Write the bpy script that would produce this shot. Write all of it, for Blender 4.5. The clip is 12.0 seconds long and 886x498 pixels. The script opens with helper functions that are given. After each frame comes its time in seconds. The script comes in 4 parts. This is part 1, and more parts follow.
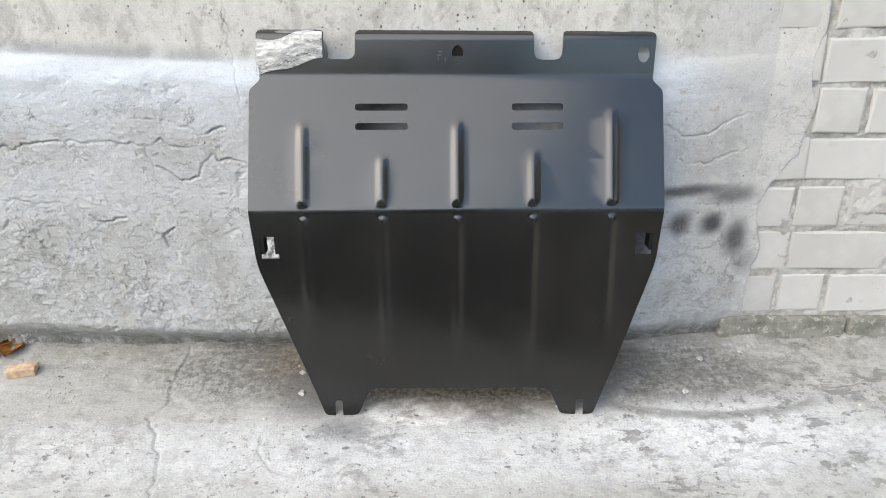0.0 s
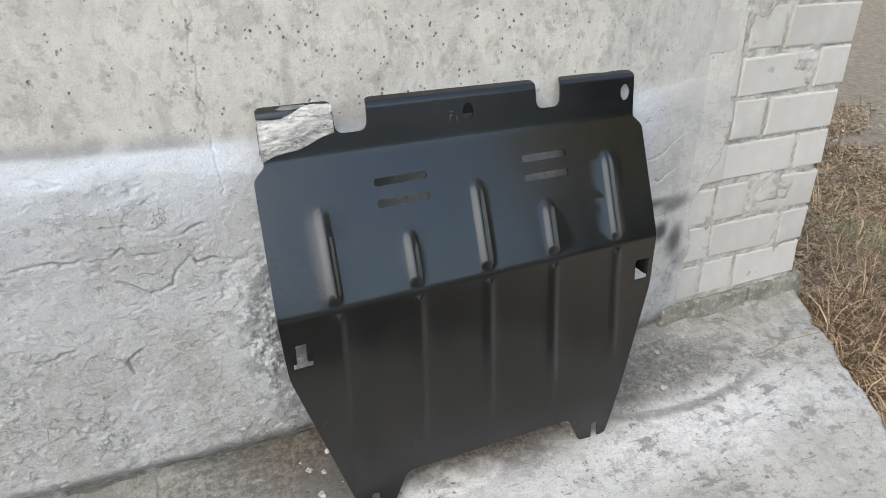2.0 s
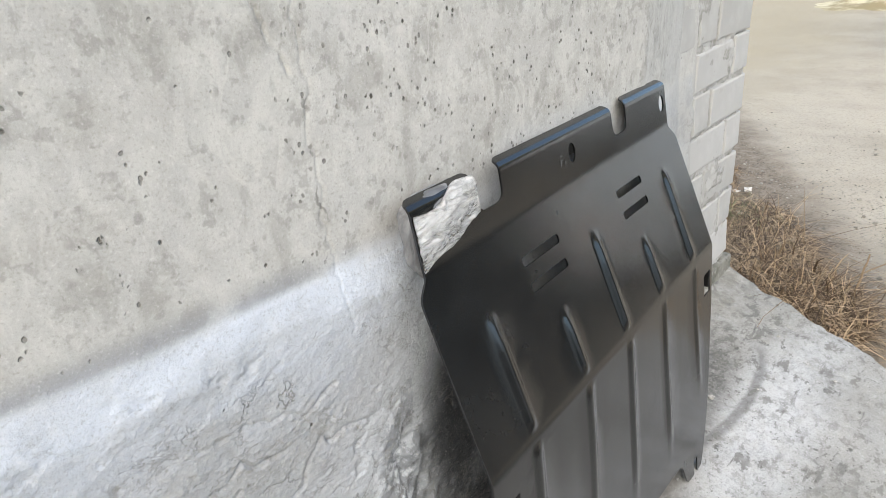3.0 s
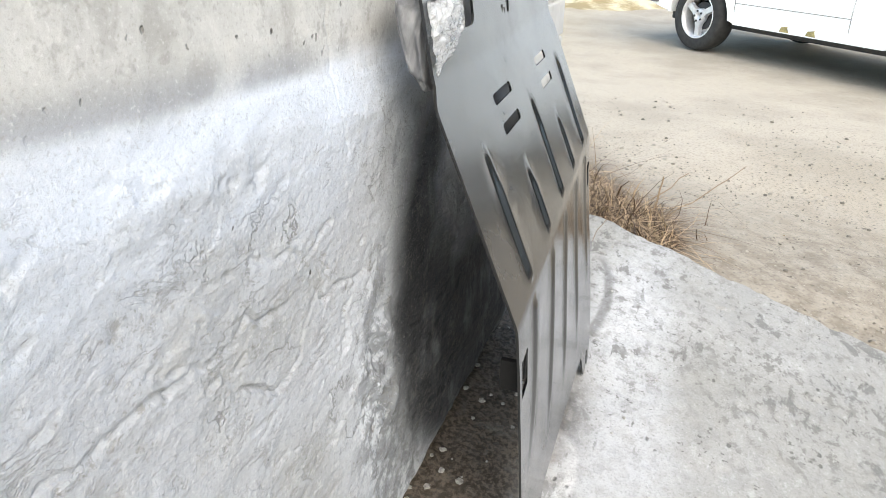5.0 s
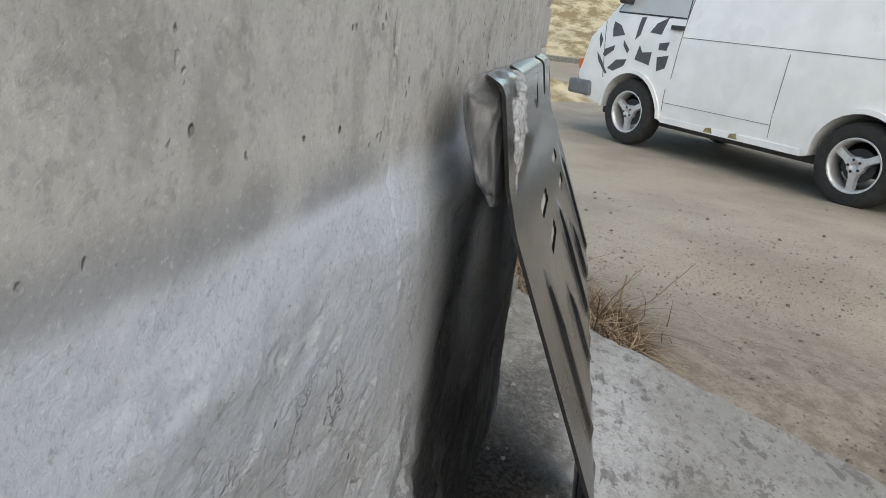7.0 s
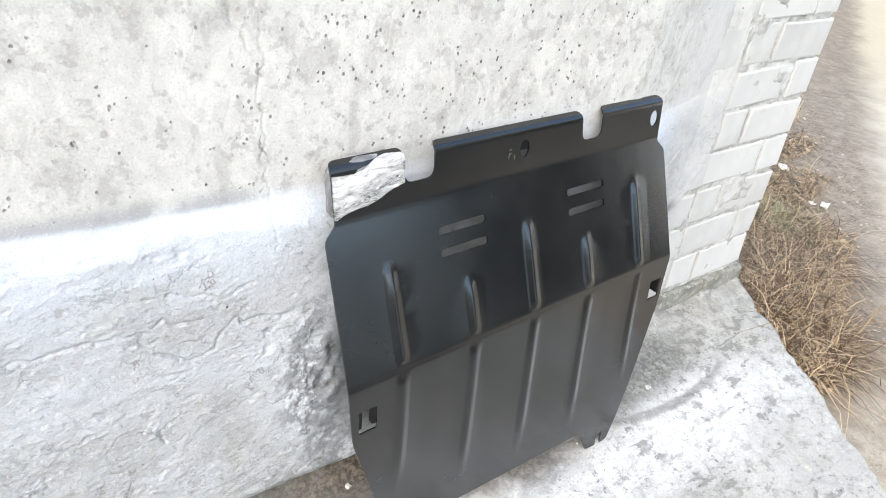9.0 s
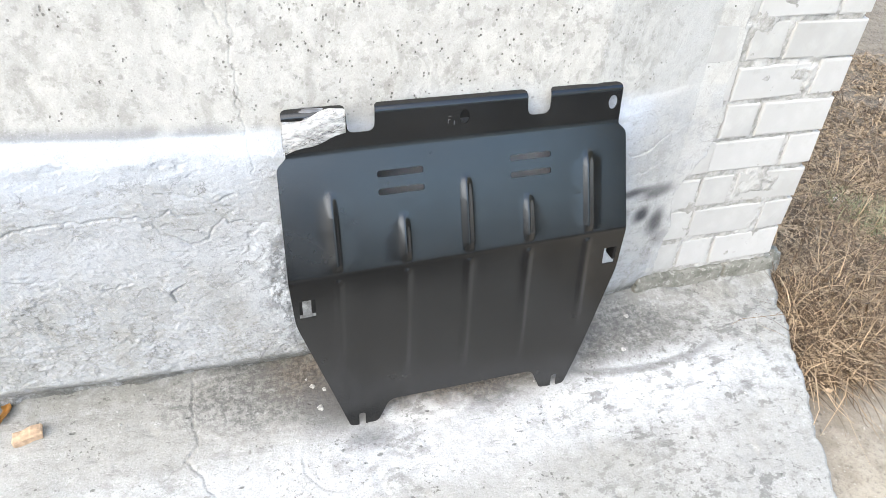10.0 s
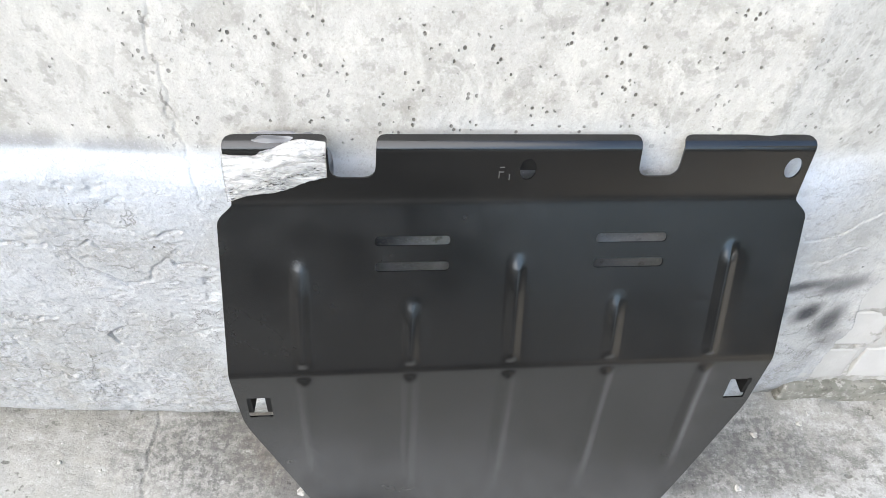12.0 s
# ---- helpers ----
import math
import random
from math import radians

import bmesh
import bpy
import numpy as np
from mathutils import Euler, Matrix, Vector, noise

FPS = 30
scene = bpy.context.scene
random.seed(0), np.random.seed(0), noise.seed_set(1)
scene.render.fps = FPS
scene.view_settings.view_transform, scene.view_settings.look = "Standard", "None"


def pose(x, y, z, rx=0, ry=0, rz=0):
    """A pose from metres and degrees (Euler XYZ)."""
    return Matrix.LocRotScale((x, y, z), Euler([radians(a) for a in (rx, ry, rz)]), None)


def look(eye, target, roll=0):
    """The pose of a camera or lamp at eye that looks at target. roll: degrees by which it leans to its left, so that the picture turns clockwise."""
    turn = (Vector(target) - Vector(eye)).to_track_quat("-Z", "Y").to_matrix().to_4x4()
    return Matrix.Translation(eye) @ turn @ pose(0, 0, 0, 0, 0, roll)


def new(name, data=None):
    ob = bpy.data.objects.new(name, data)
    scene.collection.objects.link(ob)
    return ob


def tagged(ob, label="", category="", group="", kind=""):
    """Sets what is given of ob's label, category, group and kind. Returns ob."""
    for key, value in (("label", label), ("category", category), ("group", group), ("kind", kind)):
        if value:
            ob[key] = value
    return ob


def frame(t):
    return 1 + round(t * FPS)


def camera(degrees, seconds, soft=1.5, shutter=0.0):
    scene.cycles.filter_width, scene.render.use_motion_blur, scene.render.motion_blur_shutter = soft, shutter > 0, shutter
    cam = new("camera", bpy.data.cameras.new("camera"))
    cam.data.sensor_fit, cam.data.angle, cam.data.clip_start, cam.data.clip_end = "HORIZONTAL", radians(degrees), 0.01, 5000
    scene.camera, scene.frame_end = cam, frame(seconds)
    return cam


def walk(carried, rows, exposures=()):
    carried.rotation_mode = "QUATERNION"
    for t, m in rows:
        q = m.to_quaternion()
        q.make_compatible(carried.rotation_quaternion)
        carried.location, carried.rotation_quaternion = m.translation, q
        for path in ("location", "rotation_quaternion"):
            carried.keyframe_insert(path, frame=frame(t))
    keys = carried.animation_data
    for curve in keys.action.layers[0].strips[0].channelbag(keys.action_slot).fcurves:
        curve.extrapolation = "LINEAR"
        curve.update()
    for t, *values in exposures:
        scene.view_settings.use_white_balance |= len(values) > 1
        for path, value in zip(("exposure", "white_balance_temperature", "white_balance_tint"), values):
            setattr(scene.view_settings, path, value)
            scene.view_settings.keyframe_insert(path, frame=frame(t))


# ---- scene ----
cam = camera(64.2, 12.0, soft=0.6)
EXPOSURE = [(t, stops + 0.90, kelvin + 940, 6) for t, stops, kelvin in (
    (0, 0.93, 6330), (1.5, 0.78, 6350), (2.0, 0.66, 6380), (2.5, 0.76, 6380), (3.0, 0.69, 6340), (3.7, 0.2, 6360), (5.3, 1.08, 6340), (5.5, 0.98, 6340),
    (6.0, 0.5, 6400), (6.5, 0.02, 6460), (7.2, -0.2, 6330), (8.8, 1.22, 6080), (9.5, 1.34, 6080), (10.5, 1.28, 6080), (12, 1.28, 6060))]
PATH = [
    (0, (-0.002, -1.255, 0.805), (-0.019, 0.574, -0.004), -0.4),
    (0.5, (-0.019, -1.253, 0.822), (0.009, 0.569, -0.003), 0.2),
    (1, (-0.067, -1.269, 0.859), (0.012, 0.547, 0.025), -1.2),
    (1.2, (-0.122, -1.239, 0.838), (0.049, 0.578, 0.021), 0.4),
    (1.5, (-0.281, -1.15, 0.844), (0.155, 0.623, 0.027), 1.6),
    (2, (-0.469, -1.021, 0.941), (0.252, 0.607, 0.031), 0.4),
    (2.5, (-0.627, -0.799, 0.917), (0.371, 0.715, 0.072), -2.6),
    (3, (-0.781, -0.491, 0.908), (0.58, 0.718, 0.079), -4.1),
    (3.3, (-0.837, -0.353, 0.856), (0.783, 0.5, 0.052), -1.8),
    (3.5, (-0.855, -0.315, 0.843), (0.776, 0.481, 0.004), -0.7),
    (3.7, (-0.847, -0.289, 0.778), (0.794, 0.462, -0.084), 0.0),
    (5.3, (-0.873, -0.231, 0.711), (0.867, 0.305, -0.115), 2.9),
    (5.5, (-0.842, -0.199, 0.736), (0.919, 0.313, -0.063), 4.8),
    (6, (-0.761, -0.14, 0.73), (1.072, 0.289, 0.054), 7.9),
    (6.5, (-0.745, -0.119, 0.729), (1.112, 0.269, 0.097), 6.9),
    (7, (-0.759, -0.11, 0.699), (1.093, 0.294, 0.062), 6.2),
    (7.2, (-0.766, -0.111, 0.666), (1.077, 0.287, 0.0), 7.5),
    (8.8, (-0.747, -0.638, 1.017), (0.527, 0.503, -0.02), 6.8),
    (9, (-0.684, -0.737, 1.059), (0.365, 0.582, -0.018), 7.3),
    (9.5, (-0.564, -0.963, 1.155), (0.245, 0.462, 0.008), 5.4),
    (10, (-0.412, -1.142, 1.208), (0.132, 0.364, 0.01), 4.5),
    (10.5, (-0.164, -1.081, 1.171), (0.049, 0.463, -0.082), 3.7),
    (11, (-0.1, -1.069, 1.168), (0.041, 0.467, -0.105), 1.5),
    (11.5, (-0.089, -0.963, 1.142), (-0.022, 0.582, -0.125), 1.3),
    (12, (-0.127, -0.652, 1.126), (-0.015, 0.752, -0.294), 4.1),
]
walk(cam, [(t, look(eye, target, roll)) for t, eye, target, roll in PATH], EXPOSURE)
SKY_STRENGTH, SUN_STRENGTH = 0.15, 1.3

# ---- light ----
world = bpy.data.worlds.new("sky")
scene.world = world
world.use_nodes = True
wt = world.node_tree
sky = wt.nodes.new("ShaderNodeTexSky")
sky.sky_type, sky.sun_disc = "NISHITA", False
sky.sun_elevation, sky.sun_rotation = radians(40), radians(230)
sky.air_density, sky.dust_density, sky.ozone_density = 1.0, 1.3, 2.0
wt.links.new(sky.outputs[0], wt.nodes["Background"].inputs[0])
wt.nodes["Background"].inputs[1].default_value = SKY_STRENGTH
sun = new("sun", bpy.data.lights.new("sun", "SUN"))
sun.data.energy, sun.data.angle, sun.data.color = SUN_STRENGTH, radians(110), (1.0, 0.895, 0.765)
sun.matrix_world = look((-5.87, -4.93, 6.43), (0, 0, 0))


# ---- material helpers ----
class Nodes:
    """A small wrapper that builds one node material."""

    def __init__(self, name, rough=0.8, metal=0.0, spec=0.5):
        self.m = bpy.data.materials.new(name)
        self.m.use_nodes = True
        self.t = self.m.node_tree
        self.b = self.t.nodes["Principled BSDF"]
        self.b.inputs["Roughness"].default_value = rough
        self.b.inputs["Metallic"].default_value = metal
        self.b.inputs["Specular IOR Level"].default_value = spec
        self.co = self.t.nodes.new("ShaderNodeTexCoord").outputs["Object"]

    def put(self, socket, value):
        if isinstance(value, bpy.types.NodeSocket):
            self.t.links.new(value, socket)
        elif isinstance(value, (tuple, list)) and len(value) == 3 and socket.type == "RGBA":
            socket.default_value = (*value, 1)
        else:
            socket.default_value = value

    def noise(self, scale, detail=4, rough=0.55, stretch=None, warp=0.0):
        n = self.t.nodes.new("ShaderNodeTexNoise")
        n.inputs["Scale"].default_value, n.inputs["Detail"].default_value = scale, detail
        n.inputs["Roughness"].default_value, n.inputs["Distortion"].default_value = rough, warp
        co = self.co
        if stretch:
            co = self.vec("MULTIPLY", co, stretch)
        self.put(n.inputs["Vector"], co)
        return n.outputs[0]

    def cells(self, scale, feature="F1", stretch=None, rand=1.0):
        n = self.t.nodes.new("ShaderNodeTexVoronoi")
        n.feature = feature
        n.inputs["Scale"].default_value = scale
        n.inputs["Randomness"].default_value = rand
        self.put(n.inputs["Vector"], self.vec("MULTIPLY", self.co, stretch) if stretch else self.co)
        return n.outputs[0]

    def hairlines(self, scale, warp, width):
        """Thin wandering lines, 1 on the line."""
        n = self.t.nodes.new("ShaderNodeTexNoise")
        n.inputs["Scale"].default_value, n.inputs["Detail"].default_value, n.inputs["Roughness"].default_value = scale * 1.3, 5, 0.65
        self.put(n.inputs["Vector"], self.co)
        moved = self.vec("ADD", self.co, self.vec("MULTIPLY", self.vec("SUBTRACT", n.outputs["Color"], (0.5, 0.5, 0.5)), (warp, warp, warp)))
        v = self.t.nodes.new("ShaderNodeTexVoronoi")
        v.feature = "DISTANCE_TO_EDGE"
        v.inputs["Scale"].default_value = scale
        self.put(v.inputs["Vector"], moved)
        return self.ramp(v.outputs[0], width, 0.0)

    def ledges(self, scale, stretch, width, warp=0.6):
        """Thin broken contour lines, like the rims of flaked layers."""
        v = self.noise(scale, 6, 0.6, stretch, warp)
        return self.ramp(self.math("ABSOLUTE", self.math("SUBTRACT", v, 0.5)), 0.0, width, 1.0, 0.0)

    def vec(self, op, a, b):
        n = self.t.nodes.new("ShaderNodeVectorMath")
        n.operation = op
        self.put(n.inputs[0], a), self.put(n.inputs[1], b)
        return n.outputs["Value"] if op in ("LENGTH", "DISTANCE") else n.outputs[0]

    def math(self, op, a, b=0.0):
        n = self.t.nodes.new("ShaderNodeMath")
        n.operation = op
        self.put(n.inputs[0], a), self.put(n.inputs[1], b)
        return n.outputs[0]

    def ramp(self, v, lo, hi, a=0.0, b=1.0):
        n = self.t.nodes.new("ShaderNodeMapRange")
        n.interpolation_type = "SMOOTHSTEP"
        self.put(n.inputs[0], v)
        for i, x in enumerate((lo, hi, a, b)):
            self.put(n.inputs[i + 1], x)
        return n.outputs[0]

    def mix(self, f, a, b):
        n = self.t.nodes.new("ShaderNodeMix")
        n.data_type = "RGBA"
        self.put(n.inputs[0], f), self.put(n.inputs[6], a), self.put(n.inputs[7], b)
        return n.outputs[2]

    def axis(self, k):
        n = self.t.nodes.new("ShaderNodeSeparateXYZ")
        self.put(n.inputs[0], self.co)
        return n.outputs[k]

    def random(self):
        return self.t.nodes.new("ShaderNodeObjectInfo").outputs["Random"]

    def island(self):
        return self.t.nodes.new("ShaderNodeNewGeometry").outputs["Random Per Island"]

    def blot(self, centre, radii, edge=0.5, wobble=0.35, scale=9.0):
        """A stain: 1 inside an ellipsoid with a soft ragged rim, 0 outside."""
        d = self.vec("LENGTH", self.vec("DIVIDE", self.vec("SUBTRACT", self.co, centre), radii), (0, 0, 0))
        d = self.math("ADD", d, self.math("MULTIPLY", self.math("SUBTRACT", self.noise(scale, 5), 0.5), 2 * wobble))
        return self.ramp(d, 1 - edge, 1 + edge, 1.0, 0.0)

    def bump(self, height, strength=0.5, dist=0.002):
        n = self.t.nodes.new("ShaderNodeBump")
        n.inputs["Strength"].default_value, n.inputs["Distance"].default_value = strength, dist
        self.put(n.inputs["Height"], height)
        self.put(self.b.inputs["Normal"], n.outputs[0])

    def done(self, colour, rough=None):
        self.put(self.b.inputs["Base Color"], colour)
        if rough is not None:
            self.put(self.b.inputs["Roughness"], rough)
        return self.m


def plain(name, colour, rough=0.5, metal=0.0, vary=0.12, scale=30.0, spec=0.5):
    n = Nodes(name, rough, metal, spec)
    dark = tuple(c * (1 - vary) for c in colour)
    light = tuple(min(1, c * (1 + vary)) for c in colour)
    f = n.noise(scale, 5)
    n.bump(f, 0.15, 0.001)
    return n.done(n.mix(n.ramp(f, 0.3, 0.7), dark, light), n.ramp(n.noise(scale * 0.3), 0.3, 0.7, max(0.05, rough - 0.07), rough + 0.07))


# ---- materials ----
def make_wall_material():
    n = Nodes("old_concrete", 0.9, 0, 0.25)
    x, z = n.axis(0), n.axis(2)
    seam = n.math("SUBTRACT", z, n.math("MULTIPLY", n.ramp(x, -1.0, -0.3, 1.0, 0.0), 0.024))
    big, mid, fine, grain = n.noise(2.2, 4), n.noise(11, 7, 0.62), n.noise(70, 6, 0.7), n.noise(330, 4, 0.7)
    crumb = n.noise(34, 9, 0.72)
    streak = n.noise(9, 5, 0.6, (0.35, 1, 2.2))
    smear = n.noise(17, 5, 0.6, (1, 1, 0.55), 1.5)
    base = n.mix(n.ramp(big, 0.35, 0.65), (0.375, 0.37, 0.35), (0.43, 0.427, 0.41))
    base = n.mix(n.math("MULTIPLY", n.ramp(smear, 0.48, 0.64), 0.65), base, (0.44, 0.436, 0.415))
    base = n.mix(n.math("MULTIPLY", n.ramp(n.noise(24, 7, 0.68), 0.50, 0.36), 0.25), base, (0.282, 0.278, 0.257))
    base = n.mix(n.math("MULTIPLY", n.ramp(streak, 0.52, 0.72), 0.25), base, (0.315, 0.299, 0.266))
    base = n.mix(n.math("MULTIPLY", n.ramp(fine, 0.52, 0.70), 0.25), base, (0.564, 0.556, 0.523))
    base = n.mix(n.math("MULTIPLY", n.ramp(n.noise(30, 4, 0.6, (1, 1, 0.7)), 0.50, 0.64), 0.3), base, (0.457, 0.452, 0.432))
    base = n.mix(n.math("MULTIPLY", n.ramp(n.noise(47, 5, 0.65), 0.48, 0.38), 0.22), base, (0.282, 0.278, 0.257))
    base = n.mix(n.math("MULTIPLY", n.ramp(n.noise(58, 3, 0.6, (1, 1, 0.75)), 0.53, 0.64), 0.3), base, (0.51, 0.505, 0.48))
    base = n.mix(n.math("MULTIPLY", n.ramp(n.noise(66, 3, 0.6), 0.45, 0.36), 0.42), base, (0.21, 0.205, 0.19))
    wisp = n.math("MULTIPLY", n.ramp(n.math("ABSOLUTE", n.math("SUBTRACT", n.noise(15, 4, 0.55, (1, 1, 0.6), 0.8), 0.5)), 0.030, 0.006), n.ramp(n.noise(8, 4), 0.47, 0.58))
    base = n.mix(n.math("MULTIPLY", wisp, 0.5), base, (0.50, 0.495, 0.465))
    cloud = n.noise(26, 4, 0.55, (1, 1, 0.65), 0.6)
    base = n.mix(n.math("MULTIPLY", n.ramp(cloud, 0.53, 0.66), 0.5), base, (0.49, 0.487, 0.46))
    base = n.mix(n.math("MULTIPLY", n.ramp(cloud, 0.46, 0.36), 0.42), base, (0.25, 0.245, 0.225))
    large = n.ramp(n.math("ADD", n.cells(33, stretch=(1, 1, 0.8)), n.math("MULTIPLY", n.noise(160, 3), 0.14)), 0.23, 0.16, 0.0, 1.0)
    large = n.math("MULTIPLY", large, n.ramp(n.noise(21, 2), 0.47, 0.55))
    base = n.mix(n.math("MULTIPLY", large, 0.38), base, (0.13, 0.125, 0.11))
    # whitewash spray over the lower block, worn through in patches
    wash = n.ramp(n.math("ADD", seam, n.math("MULTIPLY", n.noise(6, 5), 0.04)), 0.632, 0.610, 0.0, 1.0)
    lower = n.mix(n.ramp(n.noise(5, 7, 0.65), 0.38, 0.60), (0.298, 0.304, 0.303), (0.362, 0.376, 0.393))
    lower = n.mix(n.math("MULTIPLY", n.ramp(n.noise(19, 8, 0.7), 0.50, 0.64), 0.5), lower, (0.315, 0.311, 0.29))
    lower = n.mix(n.math("MULTIPLY", n.ramp(crumb, 0.42, 0.33), 0.75), lower, (0.207, 0.203, 0.183))
    lower = n.mix(n.math("MULTIPLY", n.ramp(crumb, 0.56, 0.66), 0.4), lower, (0.473, 0.477, 0.481))
    peck = n.math("MULTIPLY", n.ramp(n.noise(130, 4, 0.7), 0.56, 0.63), n.ramp(n.noise(12, 6, 0.65), 0.47, 0.58))
    lower = n.mix(n.math("MULTIPLY", peck, 0.75), lower, (0.22, 0.215, 0.195))
    lower = n.mix(n.math("MULTIPLY", n.ramp(n.noise(85, 5, 0.7), 0.44, 0.36), 0.4), lower, (0.498, 0.498, 0.49))
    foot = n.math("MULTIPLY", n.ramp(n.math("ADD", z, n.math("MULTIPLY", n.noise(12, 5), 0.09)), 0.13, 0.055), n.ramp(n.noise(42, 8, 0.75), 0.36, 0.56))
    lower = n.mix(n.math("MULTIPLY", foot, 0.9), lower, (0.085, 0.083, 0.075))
    flakes = n.math("ADD", n.ramp(n.noise(9, 7, 0.62, (0.8, 1, 1.4), 0.4), 0.50, 0.52), n.math("ADD", n.ramp(n.noise(21, 6, 0.62, (0.8, 1, 1.3), 0.4), 0.54, 0.565), n.ramp(n.noise(52, 5, 0.6, (0.8, 1, 1.3)), 0.56, 0.59)))
    flakes = n.math("MULTIPLY", flakes, n.ramp(seam, 0.58, 0.40, 0.2, 1.0))
    lower = n.mix(n.math("MULTIPLY", flakes, 0.16), lower, (0.24, 0.238, 0.22))
    # shade of the crevices painted as dark lines along the flakes' edges
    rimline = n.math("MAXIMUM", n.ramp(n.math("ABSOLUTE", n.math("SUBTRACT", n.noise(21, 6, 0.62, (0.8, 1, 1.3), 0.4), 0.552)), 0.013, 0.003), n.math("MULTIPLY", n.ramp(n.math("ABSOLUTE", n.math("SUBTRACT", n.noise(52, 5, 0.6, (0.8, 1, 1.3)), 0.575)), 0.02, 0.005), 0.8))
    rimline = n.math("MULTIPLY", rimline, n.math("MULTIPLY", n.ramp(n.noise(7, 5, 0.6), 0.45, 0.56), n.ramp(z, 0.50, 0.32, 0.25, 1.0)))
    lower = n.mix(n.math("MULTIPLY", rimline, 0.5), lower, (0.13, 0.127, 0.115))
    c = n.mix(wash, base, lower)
    # pale sprayed band along the seam
    band = n.math("MULTIPLY", n.ramp(seam, 0.44, 0.585), n.ramp(seam, 0.628, 0.600))
    band = n.math("MULTIPLY", band, n.math("MULTIPLY", n.ramp(x, 0.55, 0.38), n.ramp(n.noise(8, 6, 0.65, (0.5, 1, 1)), 0.30, 0.55, 0.45, 1.0)))
    brush = n.ramp(n.noise(13, 5, 0.6, (0.22, 1, 1.5), 0.5), 0.36, 0.60, 0.45, 1.0)
    c = n.mix(n.math("MULTIPLY", n.math("MULTIPLY", band, brush), 0.9), c, (0.50, 0.545, 0.61))
    band2 = n.math("MULTIPLY", n.blot((-0.62, 0, 0.37), (0.5, 9, 0.055), 0.7, 0.4, 5), 0.45)
    c = n.mix(band2, c, (0.44, 0.461, 0.49))
    # darker grey line just above the seam
    shade = n.math("MULTIPLY", n.ramp(seam, 0.600, 0.612), n.math("MULTIPLY", n.ramp(seam, 0.638, 0.613), n.ramp(x, -0.36, -0.44)))
    c = n.mix(n.math("MULTIPLY", n.math("MULTIPLY", shade, n.ramp(n.noise(7, 4), 0.30, 0.50)), 0.62), c, (0.18, 0.187, 0.20))
    # pale halo round the painting place; black overspray plus shade painted behind the plate
    halo = n.blot((0.02, 0, 0.29), (0.42, 9, 0.36), 0.13, 0.14, 5)
    c = n.mix(n.math("MULTIPLY", n.math("MULTIPLY", halo, n.ramp(crumb, 0.34, 0.44)), 0.75), c, (0.50, 0.535, 0.58))
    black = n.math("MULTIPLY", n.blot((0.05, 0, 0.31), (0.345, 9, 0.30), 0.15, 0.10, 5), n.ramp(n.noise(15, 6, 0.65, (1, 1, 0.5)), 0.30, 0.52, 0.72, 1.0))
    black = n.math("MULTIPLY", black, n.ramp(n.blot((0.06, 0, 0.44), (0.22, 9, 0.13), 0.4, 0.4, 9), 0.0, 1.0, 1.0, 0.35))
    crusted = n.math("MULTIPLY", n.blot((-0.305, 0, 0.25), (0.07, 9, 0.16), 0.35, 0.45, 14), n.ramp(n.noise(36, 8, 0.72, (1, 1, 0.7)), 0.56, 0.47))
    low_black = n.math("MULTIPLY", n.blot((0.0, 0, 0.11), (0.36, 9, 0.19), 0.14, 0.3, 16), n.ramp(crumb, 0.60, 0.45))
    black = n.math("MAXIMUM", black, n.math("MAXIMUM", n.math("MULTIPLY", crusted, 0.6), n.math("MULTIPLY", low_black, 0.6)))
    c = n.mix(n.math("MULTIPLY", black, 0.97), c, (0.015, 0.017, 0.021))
    c = n.mix(n.math("MULTIPLY", n.math("MULTIPLY", n.ramp(x, 0.40, 0.52), n.ramp(z, 0.10, 0.2)), n.ramp(n.noise(16, 7, 0.7), 0.40, 0.55, 0.3, 0.75)), c, (0.432, 0.432, 0.419))
    # the last spot darkens what shows through the plate's right opening
    for at, r, k in (((0.455, 0, 0.354), (0.075, 9, 0.011), 0.85), ((0.555, 0, 0.338), (0.050, 9, 0.017), 0.7), ((0.450, 0, 0.286), (0.021, 9, 0.024), 0.92), ((0.519, 0, 0.280), (0.023, 9, 0.022), 0.95),
                     ((0.577, 0, 0.244), (0.025, 9, 0.034), 0.88), ((0.605, 0, 0.19), (0.024, 9, 0.025), 0.4), ((0.640, 0, 0.267), (0.016, 9, 0.030), 0.7), ((0.365, 0, 0.25), (0.035, 9, 0.08), 0.9)):
        c = n.mix(n.math("MULTIPLY", n.blot(at, r, 0.7, 0.25, 30), k), c, (0.03, 0.032, 0.038))
    # small dark air holes, thick in one patch of the upper panel
    holes = n.ramp(n.math("ADD", n.cells(115, stretch=(1, 1, 0.8)), n.math("MULTIPLY", n.noise(300, 2), 0.16)), 0.34, 0.24, 0.0, 1.0)
    where = n.math("MULTIPLY", n.blot((-0.02, 0, 0.86), (0.33, 9, 0.24), 0.3, 0.4, 6), n.ramp(n.noise(40, 2), 0.54, 0.60))
    rare = n.math("MULTIPLY", n.ramp(n.noise(31, 3), 0.60, 0.63), n.ramp(seam, 0.60, 0.64))
    rare2 = n.math("MULTIPLY", n.ramp(n.noise(37, 3), 0.66, 0.70), n.ramp(z, 0.10, 0.2))
    pit = n.math("MULTIPLY", holes, n.math("MAXIMUM", n.math("MAXIMUM", where, n.math("MULTIPLY", rare, 0.65)), rare2))
    c = n.mix(n.math("MULTIPLY", pit, 0.95), c, (0.085, 0.08, 0.07))
    c = n.mix(n.math("MULTIPLY", n.ramp(grain, 0.48, 0.30), 0.42), c, (0.224, 0.216, 0.191))
